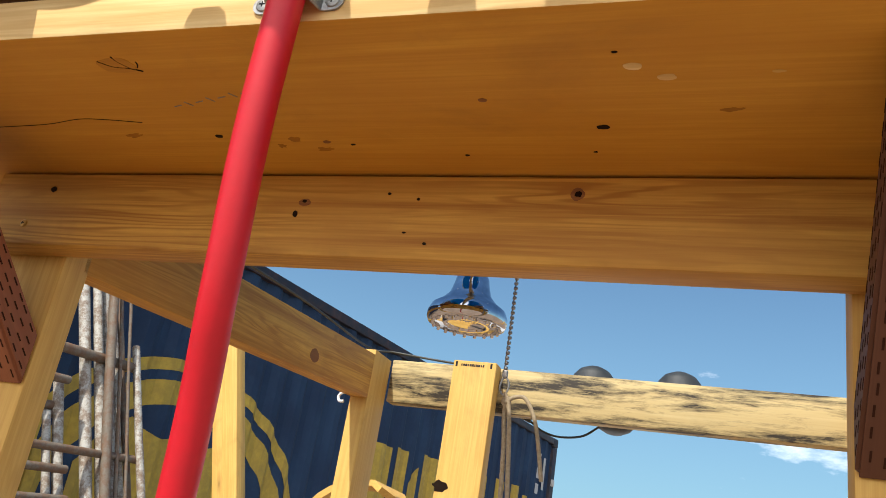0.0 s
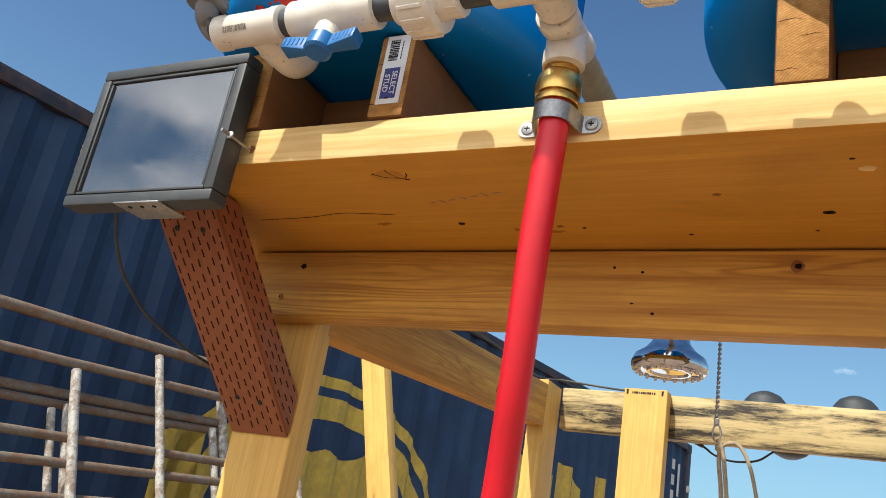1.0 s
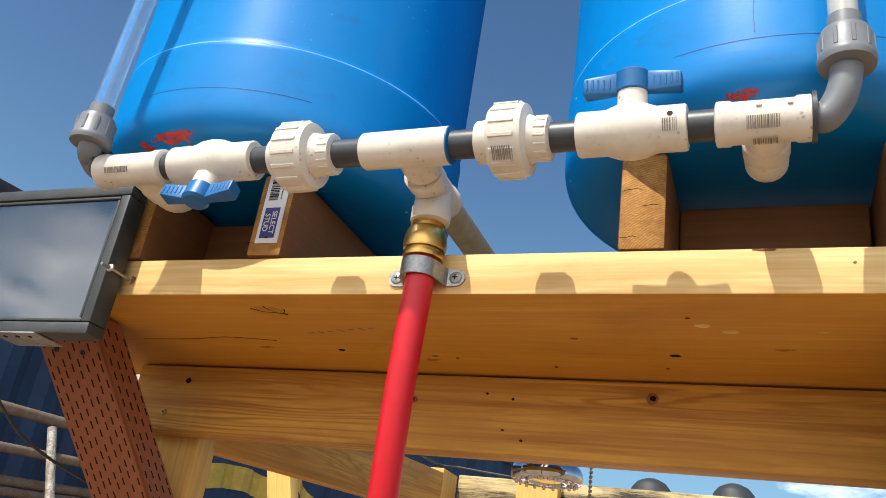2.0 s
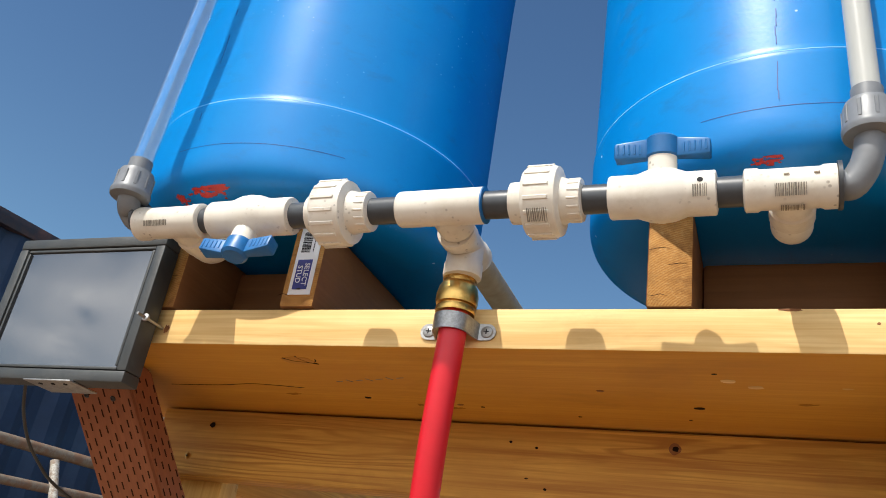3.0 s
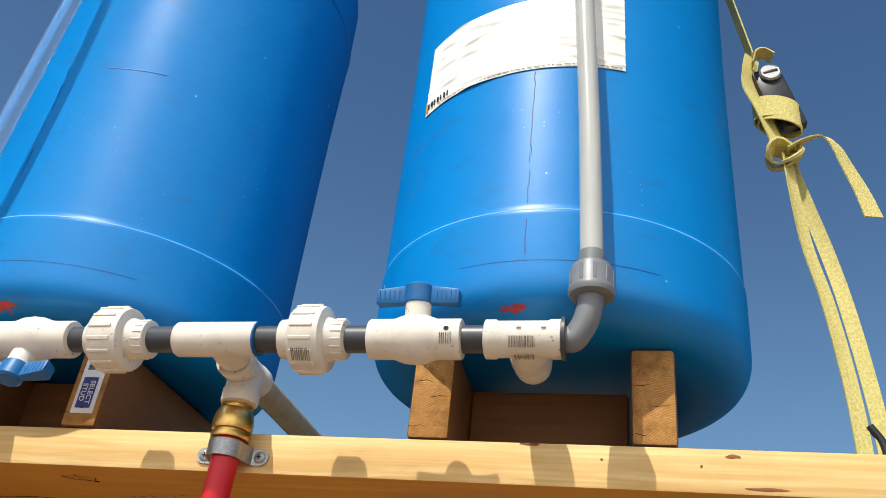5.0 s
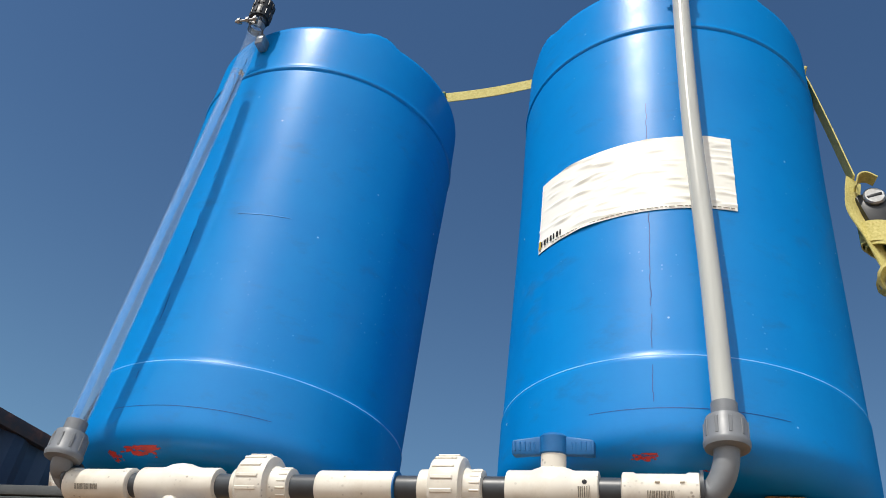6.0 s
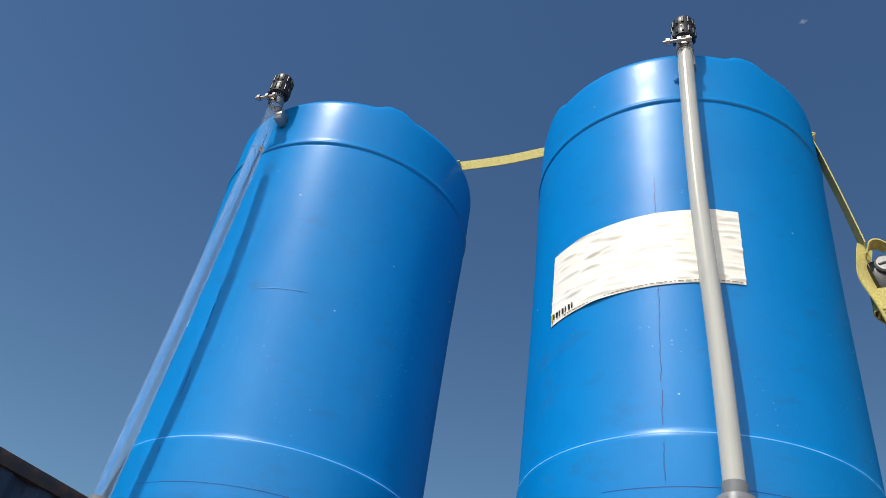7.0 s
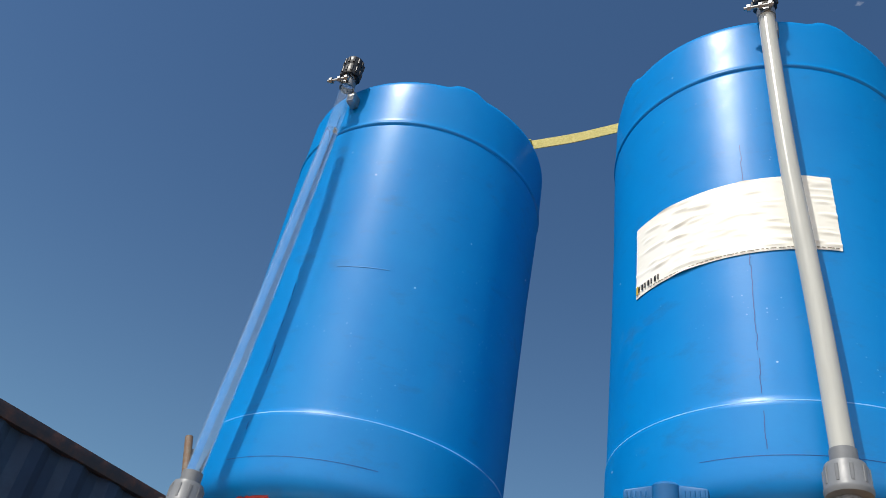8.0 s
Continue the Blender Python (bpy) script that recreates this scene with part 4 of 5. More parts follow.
# ---------------------------------------------------------------- sight tubes on the drums
def sight_tube(bx, tx, end, ty, top, tube_material, milky, by, ey, rise, bow):
    """A grey elbow and coupling, a clear tube up the drum, a clamp and a black cap."""
    base = thing("sight_tube", "milky plastic sight tube clamped up a blue drum" if milky else "clear plastic sight tube with black cap up a drum", "sight tube", group="sight tubes")
    s = 1 if bx > end else -1
    over = -0.006
    z0 = PZ + rise
    part("elbow", tube(smooth_path([(end, ey, PZ), (end + s * 0.008, ey, PZ), (bx + over, ey * 0.6 + by * 0.4, PZ + (0.011 if milky else 0.006)), (bx + over * 0.3, ey * 0.2 + by * 0.8, PZ + rise * 0.7), (bx, by, z0 + 0.006)], 6), 0.0106, 28), PVC_LIGHT_GREY, base, "grey plastic elbow", 60)
    part("gasket", lathe([(0.0125, end - 0.001), (0.0178, end - 0.001), (0.0178, end + 0.0018), (0.0125, end + 0.0018)], 32, "x"), PVC_GREY, base, "dark gasket ring", 40, Matrix.Translation((0, ey, PZ)))
    nut = part("coupling", lathe([(0.0130, z0), (0.0182, z0 + 0.001), (0.0192, z0 + 0.004), (0.0192, z0 + 0.0065), (0.0182, z0 + 0.0085), (0.0176, z0 + 0.024), (0.0160, z0 + 0.0285), (0.0118, z0 + 0.0295)], 40), PVC_LIGHT_GREY, base, "light grey union nut", 40, Matrix.Translation((bx, by, 0)))
    for k in range(10):
        bm = box(0.0030, 0.0010, 0.015, 0.0004, c=(0, -0.0180, z0 + 0.0165), seg=1)
        bmesh.ops.rotate(bm, cent=(0, 0, 0), matrix=Matrix.Rotation(2 * math.pi * k / 10 + 0.2, 3, 'Z'), verts=bm.verts)
        part("grip_rib", bm, PVC_LIGHT_GREY, nut)
    part("insert", rod(0.0112, z0 + 0.026, z0 + 0.042, "z"), PVC_LIGHT_GREY, base, "", 40, Matrix.Translation((bx, by, 0)))
    line = smooth_path([(bx, by, z0 + 0.036), (bx + (tx - bx) * 0.25 + bow * 1.2, by + (ty - by) * 0.2 - bow, 2.26), (bx + (tx - bx) * 0.6 + (-0.003 if milky else bow * 1.2), (by + ty) / 2 - bow, 2.46), (tx, ty, 2.65), (tx, ty, top)], 10)
    part("tube", tube(line, 0.0099, 28), tube_material, base, "milky plastic tube" if milky else "clear plastic tube", 60)
    if not milky:
        wl = [p for p in line if p.z < 2.622]
        part("water", tube(wl, 0.0084, 20), WATER, base, "blue-tinted water column", 60)
        for k in range(18):
            z = 2.53 + 0.0064 * k
            i = min(range(len(line)), key=lambda q: abs(line[q].z - z))
            part("print_mark", box(0.0006, 0.0006, 0.0030 + 0.0012 * (k % 3), c=(line[i].x + 0.0092, line[i].y - 0.0043, z)), INK, base)
    c0 = top - 0.006
    cap = part("cap", lathe([(0.0105, c0), (0.0145, c0 + 0.001), (0.0150, c0 + 0.004), (0.0150, c0 + 0.016), (0.0138, c0 + 0.018), (0.0138, c0 + 0.021), (0.0150, c0 + 0.023), (0.0152, c0 + 0.034), (0.0138, c0 + 0.038), (0, c0 + 0.038)], 32), BLACK, base, "ribbed black screw cap", 40, Matrix.Translation((tx, ty, 0)))
    for k in range(12):
        for za in (c0 + 0.0095, c0 + 0.0285):
            bm = box(0.0032, 0.0022, 0.0115, 0.0006, c=(0, -0.0153, za), seg=1)
            bmesh.ops.rotate(bm, cent=(0, 0, 0), matrix=Matrix.Rotation(2 * math.pi * k / 12, 3, 'Z'), verts=bm.verts)
            part("cap_rib", bm, BLACK, cap)
    cz = top - 0.022
    cl = part("hose_clamp", lathe([(0.0100, cz - 0.006), (0.0114, cz - 0.006), (0.0114, cz + 0.006), (0.0100, cz + 0.006)], 32, closed=True), STEEL, base, "steel hose clamp", 40, Matrix.Translation((tx, ty, 0)))
    part("clamp_bolt", rod(0.0022, -0.026, 0.010, "x", 14), STEEL, cl, "", 40, Matrix.Translation((0, -0.0150, cz)))
    for bx2 in (-0.020, -0.006, 0.006):
        part("nut", rod(0.0048, bx2 - 0.0022, bx2 + 0.0022, "x", 6), STEEL, cl, "", 30, Matrix.Translation((0, -0.0150, cz)))
    part("bracket", box(0.013, 0.020, 0.020, 0.003, c=(0.006, 0.016, cz - 0.016)), STEEL, cl, "", 40)
    return base


sight_tube(0.3550, 0.3420, 0.333, -0.0900, 2.748, TUBE_MILKY, True, PY - 0.006, PY, 0.034, 0.0)
sight_tube(-0.2840, -0.2490, -0.2795, -0.1110, 2.738, TUBE_CLEAR, False, -0.1060, PY, 0.012, 0.010)

# ---------------------------------------------------------------- stud tag with print
def text_mesh(body, size, depth=0.0002):
    c = bpy.data.curves.new("text", 'FONT')
    c.body, c.size, c.extrude, c.align_x, c.align_y = body, size, depth, 'CENTER', 'CENTER'
    ob = bpy.data.objects.new("text", c)
    scene.collection.objects.link(ob)
    bpy.context.view_layer.update()
    me = bpy.data.meshes.new_from_object(ob.evaluated_get(bpy.context.evaluated_depsgraph_get()))
    bpy.data.objects.remove(ob)
    return me


TX, TY = -0.1395, -0.0033
tag = thing("stud_tag", "white stapled grade tag with blue printed panel on a stud end", "tag", Matrix.Translation((TX, TY, 2.003)) @ pose(0, 0, 0, 90, 0, 0))
bm = box(0.0245, 0.073, 0.0006, 0.0, c=(0, 0.0345, 0.0006))
part("tag_paper", bm, PAPER_WHITE, tag, "white paper tag")
part("print_panel", box(0.0160, 0.0320, 0.0006, c=(-0.0005, 0.0195, 0.0011)), TAG_BLUE, tag, "dark blue printed panel")
for word, dx, sz in (("SELECT", 0.0030, 0.0076), ("STUD", -0.0044, 0.0076)):
    me = text_mesh(word, sz)
    me.materials.append(PAPER_WHITE)
    ob = new("lettering", me)
    ob.parent = tag
    ob.matrix_basis = pose(dx, 0.0195, 0.0016, 0, 0, -90)
    tagged(ob, "white printed word")
rng = random.Random(2)
bc = bmesh.new()
y = 0.044
while y < 0.066:
    t = rng.choice((0.0004, 0.0007, 0.001))
    join(bc, box(0.010, t, 0.0004, c=(-0.003, y, 0.0011)))
    y += t + rng.choice((0.0005, 0.0008))
for k in range(6):
    join(bc, box(0.0008, 0.0028, 0.0004, c=(0.0055, 0.046 + 0.0034 * k, 0.0011)))
part("barcode", bc, INK, tag, "printed black barcode", kind="stuff")
part("staple", box(0.004, 0.0016, 0.0012, 0.0004, c=(-0.001, 0.004, 0.0012)), INK, tag)

# ---------------------------------------------------------------- solar panel
panel = thing("solar_panel", "small framed solar panel screwed to the plank end", "solar panel", Matrix.Translation((-0.3905, -0.030, 1.978)))
W, H, T = 0.198, 0.160, 0.024
part("back", box(W - 0.004, T - 0.006, H - 0.004, 0.002, c=(0, T / 2 + 0.002, 0)), BLACK, panel, "", 40)
for nm, sx, sz, c in (("frame_rail", W, 0.012, (0, 0, H / 2 - 0.006)), ("frame_rail", W, 0.012, (0, 0, -H / 2 + 0.006)), ("frame_stile", 0.012, H - 0.0242, (-W / 2 + 0.006, 0, 0)), ("frame_stile", 0.012, H - 0.0242, (W / 2 - 0.006, 0, 0))):
    part(nm, box(sx, T, sz, 0.0022, c=(c[0], T / 2 - 0.002, c[2])), FRAME_DARK, panel, "dark grey frame rail", 40)
for nm, sx, sz, c in (("bead", W - 0.026, 0.003, (0, 0, H / 2 - 0.0145)), ("bead", W - 0.026, 0.003, (0, 0, -H / 2 + 0.0145)), ("bead", 0.003, H - 0.034, (-W / 2 + 0.0145, 0, 0)), ("bead", 0.003, H - 0.034, (W / 2 - 0.0145, 0, 0))):
    part(nm, box(sx, 0.004, sz, 0.0008, c=(c[0], 0.0015, c[2])), FRAME_DARK, panel, "", 40)
part("glass", box(W - 0.030, 0.003, H - 0.030, 0.0, c=(0, 0.0035, 0)), CELL, panel, "dark glossy cell glass")
part("bracket", box(0.060, 0.040, 0.0016, 0.0004, c=(0.010, 0.014, -H / 2 - 0.0012)), STEEL, panel, "bent steel mounting bracket", 30)
for k in range(3):
    part("bracket_hole", rod(0.0022, -0.0009, 0.0009, "z", 12), INK, panel, "", m=Matrix.Translation((-0.006 + 0.016 * k, 0.004, -H / 2 - 0.0018)))
screw_head("screw", (-0.2895, -0.0300, 1.966), (0, -1, 0.1), panel, 0.0042)
part("screw_shank", rod(0.0015, -0.012, 0.028, "y", 10), STEEL, panel, "", 40, Matrix.Translation((0.1010, 0, -0.0125)))
solid("wood_cleat", box(0.018, 0.020, 0.036, 0.002), PINE_PALE, "small pale wood cleat behind the solar panel", "cleat", 40, Matrix.Translation((-0.4965, -0.0105, 1.960)))
solid("panel_cable", tube(smooth_path([(-0.446, 0.0, 1.905), (-0.457, 0.02, 1.880), (-0.467, 0.049, 1.855), (-0.474, 0.08, 1.838), (-0.477, 0.11, 1.824), (-0.472, 0.16, 1.808), (-0.460, 0.21, 1.795), (-0.445, 0.315, 1.775)], 8), 0.0018, 10), CABLE, "thin dark cable hanging from the solar panel", "cable", 60)

# ---------------------------------------------------------------- ratchet strap over the drums
strap = thing("ratchet_strap", "yellow webbing ratchet strap over both drums", "strap")
ZR = 2.747
over = [(-0.30, 0.33, 2.0), (-0.30, 0.312, 2.4), (-0.29, 0.295, 2.70), (-0.27, 0.255, ZR + 0.004), (-0.20, 0.13, ZR + 0.003), (-0.06, 0.095, ZR + 0.004), (-0.02, 0.095, ZR + 0.004), (0.05, 0.098, ZR + 0.009), (0.118, 0.100, ZR + 0.019), (0.16, 0.103, ZR + 0.012), (0.30, 0.112, ZR + 0.007), (0.490, 0.122, ZR + 0.004), (0.504, 0.124, 2.735), (0.5215, 0.128, 2.655), (0.541, 0.130, 2.545)]
part("webbing", ribbon(smooth_path(over[:7], 8), 0.025, 0.0016), WEB, strap, "flat yellow webbing", 50)
part("webbing", ribbon(smooth_path(over[8:], 8), 0.025, 0.0016), WEB, strap, "flat yellow webbing", 50)
# the free stretch between the drums hangs turned on edge
part("turned_webbing", ribbon(smooth_path([(-0.045, 0.094, ZR + 0.004), (-0.02, 0.095, ZR + 0.004), (0.05, 0.098, ZR + 0.009), (0.118, 0.100, ZR + 0.019), (0.14, 0.101, ZR + 0.019)], 8), 0.017, 0.0016, (0, -0.15, 1.0)), WEB, strap, "flat yellow webbing", 50)
rb = part("ratchet", box(0.036, 0.022, 0.060, 0.006), BLACK, strap, "black steel ratchet", 40, pose(0.560, 0.128, 2.488, 0, -14, 0))
part("ratchet_drum", rod(0.013, -0.016, 0.016, "y", 28, 0.002), STEEL, rb, "steel spindle", 40, Matrix.Translation((0.002, 0, 0.018)))
part("spindle_slot", box(0.018, 0.034, 0.004, 0.001, c=(0.002, 0, 0.018)), BLACK, rb, "", 40)
part("ratchet_handle", box(0.030, 0.016, 0.034, 0.004, c=(0.004, 0.0, -0.048)), BLACK, rb, "", 40)
def coil(name, cx, cz, rx, rz, w, tilt, turns=1.0, z_step=0.0, a0=0.0):
    pts = [(cx + rx * math.cos(a), 0.128 + 0.017 * math.sin(a), cz + rz * math.cos(a) + z_step * (a - a0)) for a in [a0 + 2 * math.pi * turns * k / 28 for k in range(29)]]
    return part(name, ribbon(pts, w, 0.0018, (0, 0, 1)), WEB, strap, "wrapped yellow webbing", 50)
coil("wrap", 0.561, 2.449, 0.026, -0.006, 0.030, 0)
coil("wrap", 0.563, 2.440, 0.024, -0.008, 0.024, 0)
part("side_loop", ribbon(smooth_path([(0.541, 0.128, 2.545), (0.535, 0.122, 2.515), (0.533, 0.120, 2.485), (0.545, 0.120, 2.445), (0.558, 0.124, 2.398)], 8), 0.022, 0.0018, (0.8, 0.6, 0)), WEB, strap, "", 50)
part("side_loop", ribbon(smooth_path([(0.538, 0.114, 2.520), (0.543, 0.110, 2.532), (0.552, 0.110, 2.534), (0.562, 0.112, 2.528)], 6), 0.020, 0.0018, (0, 1, 0)), WEB, strap, "", 50)
# the knot and the ends below it
kn = bmesh.new()
for a0, rx, rz, yy in ((0.3, 0.016, 0.013, 0.120), (1.4, 0.013, 0.016, 0.128), (2.4, 0.017, 0.011, 0.134)):
    pts = [(0.562 + rx * math.cos(a), yy + 0.006 * math.sin(2 * a), 2.386 + rz * math.sin(a)) for a in [a0 + 2 * math.pi * k / 20 for k in range(21)]]
    join(kn, ribbon(pts, 0.015, 0.0035, (0.15, 1, 0.2), 40))
part("knot", kn, WEB, strap, "tight webbing knot", 50)
part("hanging_strap", ribbon(smooth_path([(0.564, 0.126, 2.385), (0.566, 0.124, 2.33), (0.572, 0.126, 2.26), (0.585, 0.128, 2.187), (0.595, 0.130, 2.09), (0.598, 0.130, 2.0)], 8), 0.016, 0.0016, (0.7, 0.7, 0), 35, 0.25), WEB, strap, "", 50)
part("hanging_strap", ribbon(smooth_path([(0.568, 0.134, 2.385), (0.583, 0.138, 2.32), (0.597, 0.138, 2.25), (0.606, 0.134, 2.18), (0.614, 0.132, 2.09), (0.618, 0.130, 2.0)], 8), 0.015, 0.0016, (0.8, -0.6, 0), -40, 0.2), WEB, strap, "", 50)
part("loose_end", ribbon(smooth_path([(0.566, 0.120, 2.388), (0.584, 0.116, 2.398), (0.604, 0.114, 2.402), (0.617, 0.116, 2.388), (0.626, 0.118, 2.36), (0.636, 0.118, 2.325), (0.642, 0.116, 2.29)], 8), 0.022, 0.0016, (0.3, 1, 0.3), 50), WEB, strap, "frayed loose strap end", 50)
part("hook", tube(smooth_path([(0.606, 0.13, 2.06), (0.616, 0.13, 2.04), (0.616, 0.13, 2.005), (0.606, 0.13, 1.992)], 6), 0.004, 12), BLACK, strap, "black steel hook", 50)

# ---------------------------------------------------------------- shower head, chain and cord
SX, SY = 0.024, 0.489
shower = thing("shower_head", "chrome shower head hanging from a pipe", "shower head", Matrix.Translation((SX, SY, 0)))
part("drop_pipe", rod(0.0105, 1.975, 2.04, "z"), TAN_PIPE, shower, "", 40)
part("swivel", lathe([(0.0105, 1.946), (0.0145, 1.948), (0.0150, 1.960), (0.0125, 1.966), (0.0125, 1.980), (0.0105, 1.982)], 32), BRASS, shower, "brass swivel", 40)
part("bell", lathe([(0.015, 1.952), (0.0195, 1.946), (0.0215, 1.936), (0.0250, 1.924), (0.034, 1.914), (0.0440, 1.907), (0.0475, 1.899), (0.0475, 1.893), (0.0455, 1.888), (0.041, 1.8865), (0.038, 1.889), (0, 1.8895)], 56), CHROME, shower, "polished chrome bell", 50)
for k in range(20):
    a = 2 * math.pi * k / 20
    part("nozzle", lathe([(0.0022, 0.004), (0.0022, -0.002), (0.0012, -0.0032)], 8), CHROME, shower, "", 50, Matrix.Translation((0.040 * math.cos(a), 0.040 * math.sin(a), 1.8865)))
part("face_ring", lathe([(0.022, 1.8895), (0.024, 1.8865), (0.027, 1.8865), (0.029, 1.8895)], 40), CHROME, shower, "", 50)

chain = thing("pull_chain", "steel ball chain with a tied cord hanging from the stand", "chain", Matrix.Translation((0.087, 0.43, 0)))
bead = bmesh.new()
bmesh.ops.create_icosphere(bead, subdivisions=1, radius=0.0026)
bead_mesh = mesh_from("bead", bead, STEEL, 60)
for k in range(34):
    b = new("bead", bead_mesh)
    b.parent = chain
    b.matrix_basis = Matrix.Translation((0.0072 - 0.00005 * k, 0, 1.826 + 0.0056 * k))
part("chain_wire", rod(0.0007, 1.815, 2.016, "z", 8), STEEL, chain, "", m=Matrix.Translation((0.006, 0, 0)))
part("connector", box(0.006, 0.005, 0.008, 0.0015, c=(0.0072, 0, 1.820)), STEEL, chain, "", 40)
part("clip", tube([(0.0080 + 0.0045 * math.sin(a), 0, 1.807 + 0.009 * math.cos(a)) for a in [2 * math.pi * k / 20 for k in range(21)]], 0.0011, 8), STEEL, chain, "steel clip ring", 60)
part("cord", tube(smooth_path([(0.010, 0, 1.800), (0.013, -0.002, 1.792), (0.020, 0.0, 1.796), (0.030, 0.0, 1.797), (0.038, 0.0, 1.788), (0.046, 0.0, 1.770), (0.052, 0.0, 1.745), (0.058, 0, 1.715)], 8), 0.0022, 10), ROPE, chain, "twisted tan cord", 60)
part("cord", tube(smooth_path([(0.012, 0.002, 1.796), (0.012, 0.0, 1.775), (0.016, 0.0, 1.74), (0.020, 0.0, 1.66), (0.018, 0, 1.55)], 8), 0.0024, 10), ROPE, chain, "", 60)
part("cord", tube(smooth_path([(0.013, -0.002, 1.796), (0.018, -0.003, 1.775), (0.024, -0.003, 1.72), (0.030, -0.002, 1.64), (0.026, 0, 1.52)], 8), 0.0024, 10), ROPE, chain, "", 60)
bmk = bmesh.new()
bmesh.ops.create_icosphere(bmk, subdivisions=2, radius=0.0055)
for v in bmk.verts:
    v.co *= 1 + 0.25 * noise.noise(v.co * 300)
part("knot", bmk, ROPE, chain, "", 60, Matrix.Translation((0.0125, 0, 1.791)))

# ---------------------------------------------------------------- lights on the rear beam
def puck(x, z, tilt):
    base = thing("puck_light", "dark plastic dome lamp fixed behind the rear beam", "lamp", pose(x, 1.262, z, tilt, 0, 0), "dome lamps")
    part("dome", lathe([(0.0, 0.042), (0.018, 0.040), (0.032, 0.032), (0.041, 0.020), (0.044, 0.006), (0.046, 0.004), (0.046, -0.004), (0.0, -0.004)], 40), FRAME_DARK, base, "dark grey dome", 50)
    part("base", lathe([(0.048, -0.010), (0.049, -0.008), (0.049, -0.0045), (0.047, -0.0042)], 40), BLACK, base, "", 50)


puck(0.055, 2.004, -8)
puck(0.222, 2.006, -8)
puck(0.105, 1.957, 172)
solid("lamp_cable", tube(smooth_path([(-0.09, 1.243, 1.935), (-0.060, 1.25, 1.921), (-0.035, 1.25, 1.905), (0.0, 1.25, 1.897), (0.045, 1.25, 1.903), (0.075, 1.255, 1.925)], 8), 0.0022, 10), CABLE, "thin dark cable looping under the rear beam", "cable", 60)
solid("cable_plug", box(0.036, 0.012, 0.010, 0.003), CABLE, "dark inline plug on a cable", "plug", 40, pose(-0.075, 1.244, 1.928, 0, 22, 0))
solid("overhead_cable", tube(smooth_path([(-0.42, 0.60, 2.020), (-0.415, 0.9, 2.030), (-0.42, 1.2, 2.035), (-0.36, 1.21, 2.030), (-0.28, 1.21, 2.022), (-0.20, 1.205, 2.0145)], 8), 0.0024, 10), CABLE, "dark cable running along the stand", "cable", 60)
solid("hook", tube(smooth_path([(-0.390, 1.114, 1.916), (-0.399, 1.103, 1.915), (-0.408, 1.097, 1.912), (-0.414, 1.095, 1.904), (-0.410, 1.094, 1.895), (-0.401, 1.094, 1.895)], 8), 0.003, 12), PAPER_WHITE, "white coated screw hook on the corner post", "hook", 60)

# ---------------------------------------------------------------- marks on the timber
def mark(parent, name, at, sx, sy, normal, material, label="", rot=0.0, seed=1, rough=0.25):
    """A knot, hole or spot: a thin uneven disc lying on a surface."""
    bm = bmesh.new()
    c = bm.verts.new((0, 0, 0.0006))
    rim = []
    for k in range(20):
        a = 2 * math.pi * k / 20
        f = 1 + rough * noise.noise((math.cos(a) * 1.4 + seed, math.sin(a) * 1.4, seed * 3.1))
        rim.append((bm.verts.new((sx * f * math.cos(a), sy * f * math.sin(a), 0.0004)), bm.verts.new((sx * f * 1.03 * math.cos(a), sy * f * 1.03 * math.sin(a), -0.0004))))
    for k in range(20):
        a, b = rim[k], rim[(k + 1) % 20]
        bm.faces.new((c, a[0], b[0]))
        bm.faces.new((a[0], a[1], b[1], b[0]))
    m = Matrix.Translation(at) @ Vector(normal).to_track_quat('Z', 'Y').to_matrix().to_4x4() @ Matrix.Rotation(radians(rot), 4, 'Z')
    return part(name, bm, material, parent, label, 50, parent.matrix_basis.inverted() @ m)


KNOT_FAINT = wood("faint_knot_wood", (0.55, 0.265, 0.030), (0.40, 0.155, 0.012), ring=220, knots=0.4)
KNOT = wood("knot_wood", (0.30, 0.125, 0.035), (0.15, 0.052, 0.016), ring=200, knots=0.4)
HOLE = plastic("knot_hole", (0.018, 0.010, 0.006), rough=0.9, spec=0.1)
DOWN, FRONT = (0, 0, -1), (0, -1, 0)
for i, (x, y, a, b, mt) in enumerate(((0.221, 0.146, 0.0052, 0.0030, HOLE), (-0.125, 0.153, 0.0040, 0.0028, HOLE), (0.001, 0.170, 0.0022, 0.0014, HOLE), (-0.022, 0.165, 0.0040, 0.0022, KNOT), (0.136, 0.104, 0.0034, 0.0024, KNOT), (0.342, 0.078, 0.004, 0.0016, PINE_PALE), (0.250, 0.067, 0.0062, 0.0040, PINE_EDGE), (0.272, 0.081, 0.0062, 0.0040, PINE_EDGE), (0.10, 0.19, 0.002, 0.0014, HOLE), (0.24, 0.05, 0.002, 0.0012, HOLE), (0.21, 0.185, 0.0018, 0.001, HOLE))):
    mark(plank, "knot" if mt in (KNOT, HOLE) else "paint_spot", (x, y, ZB), a, b, DOWN, mt, "", 0, i + 1)
mark(plank, "knot", (-0.150, 0.040, ZB), 0.017, 0.011, DOWN, KNOT_FAINT, "large faint knot", 0, 31)
def stroke(parent, name, pts, r, material, label=""):
    inv = parent.matrix_basis.inverted()
    return part(name, tube([inv @ Vector(p) for p in smooth_path(pts, 6)], r, 6), material, parent, label, 60)


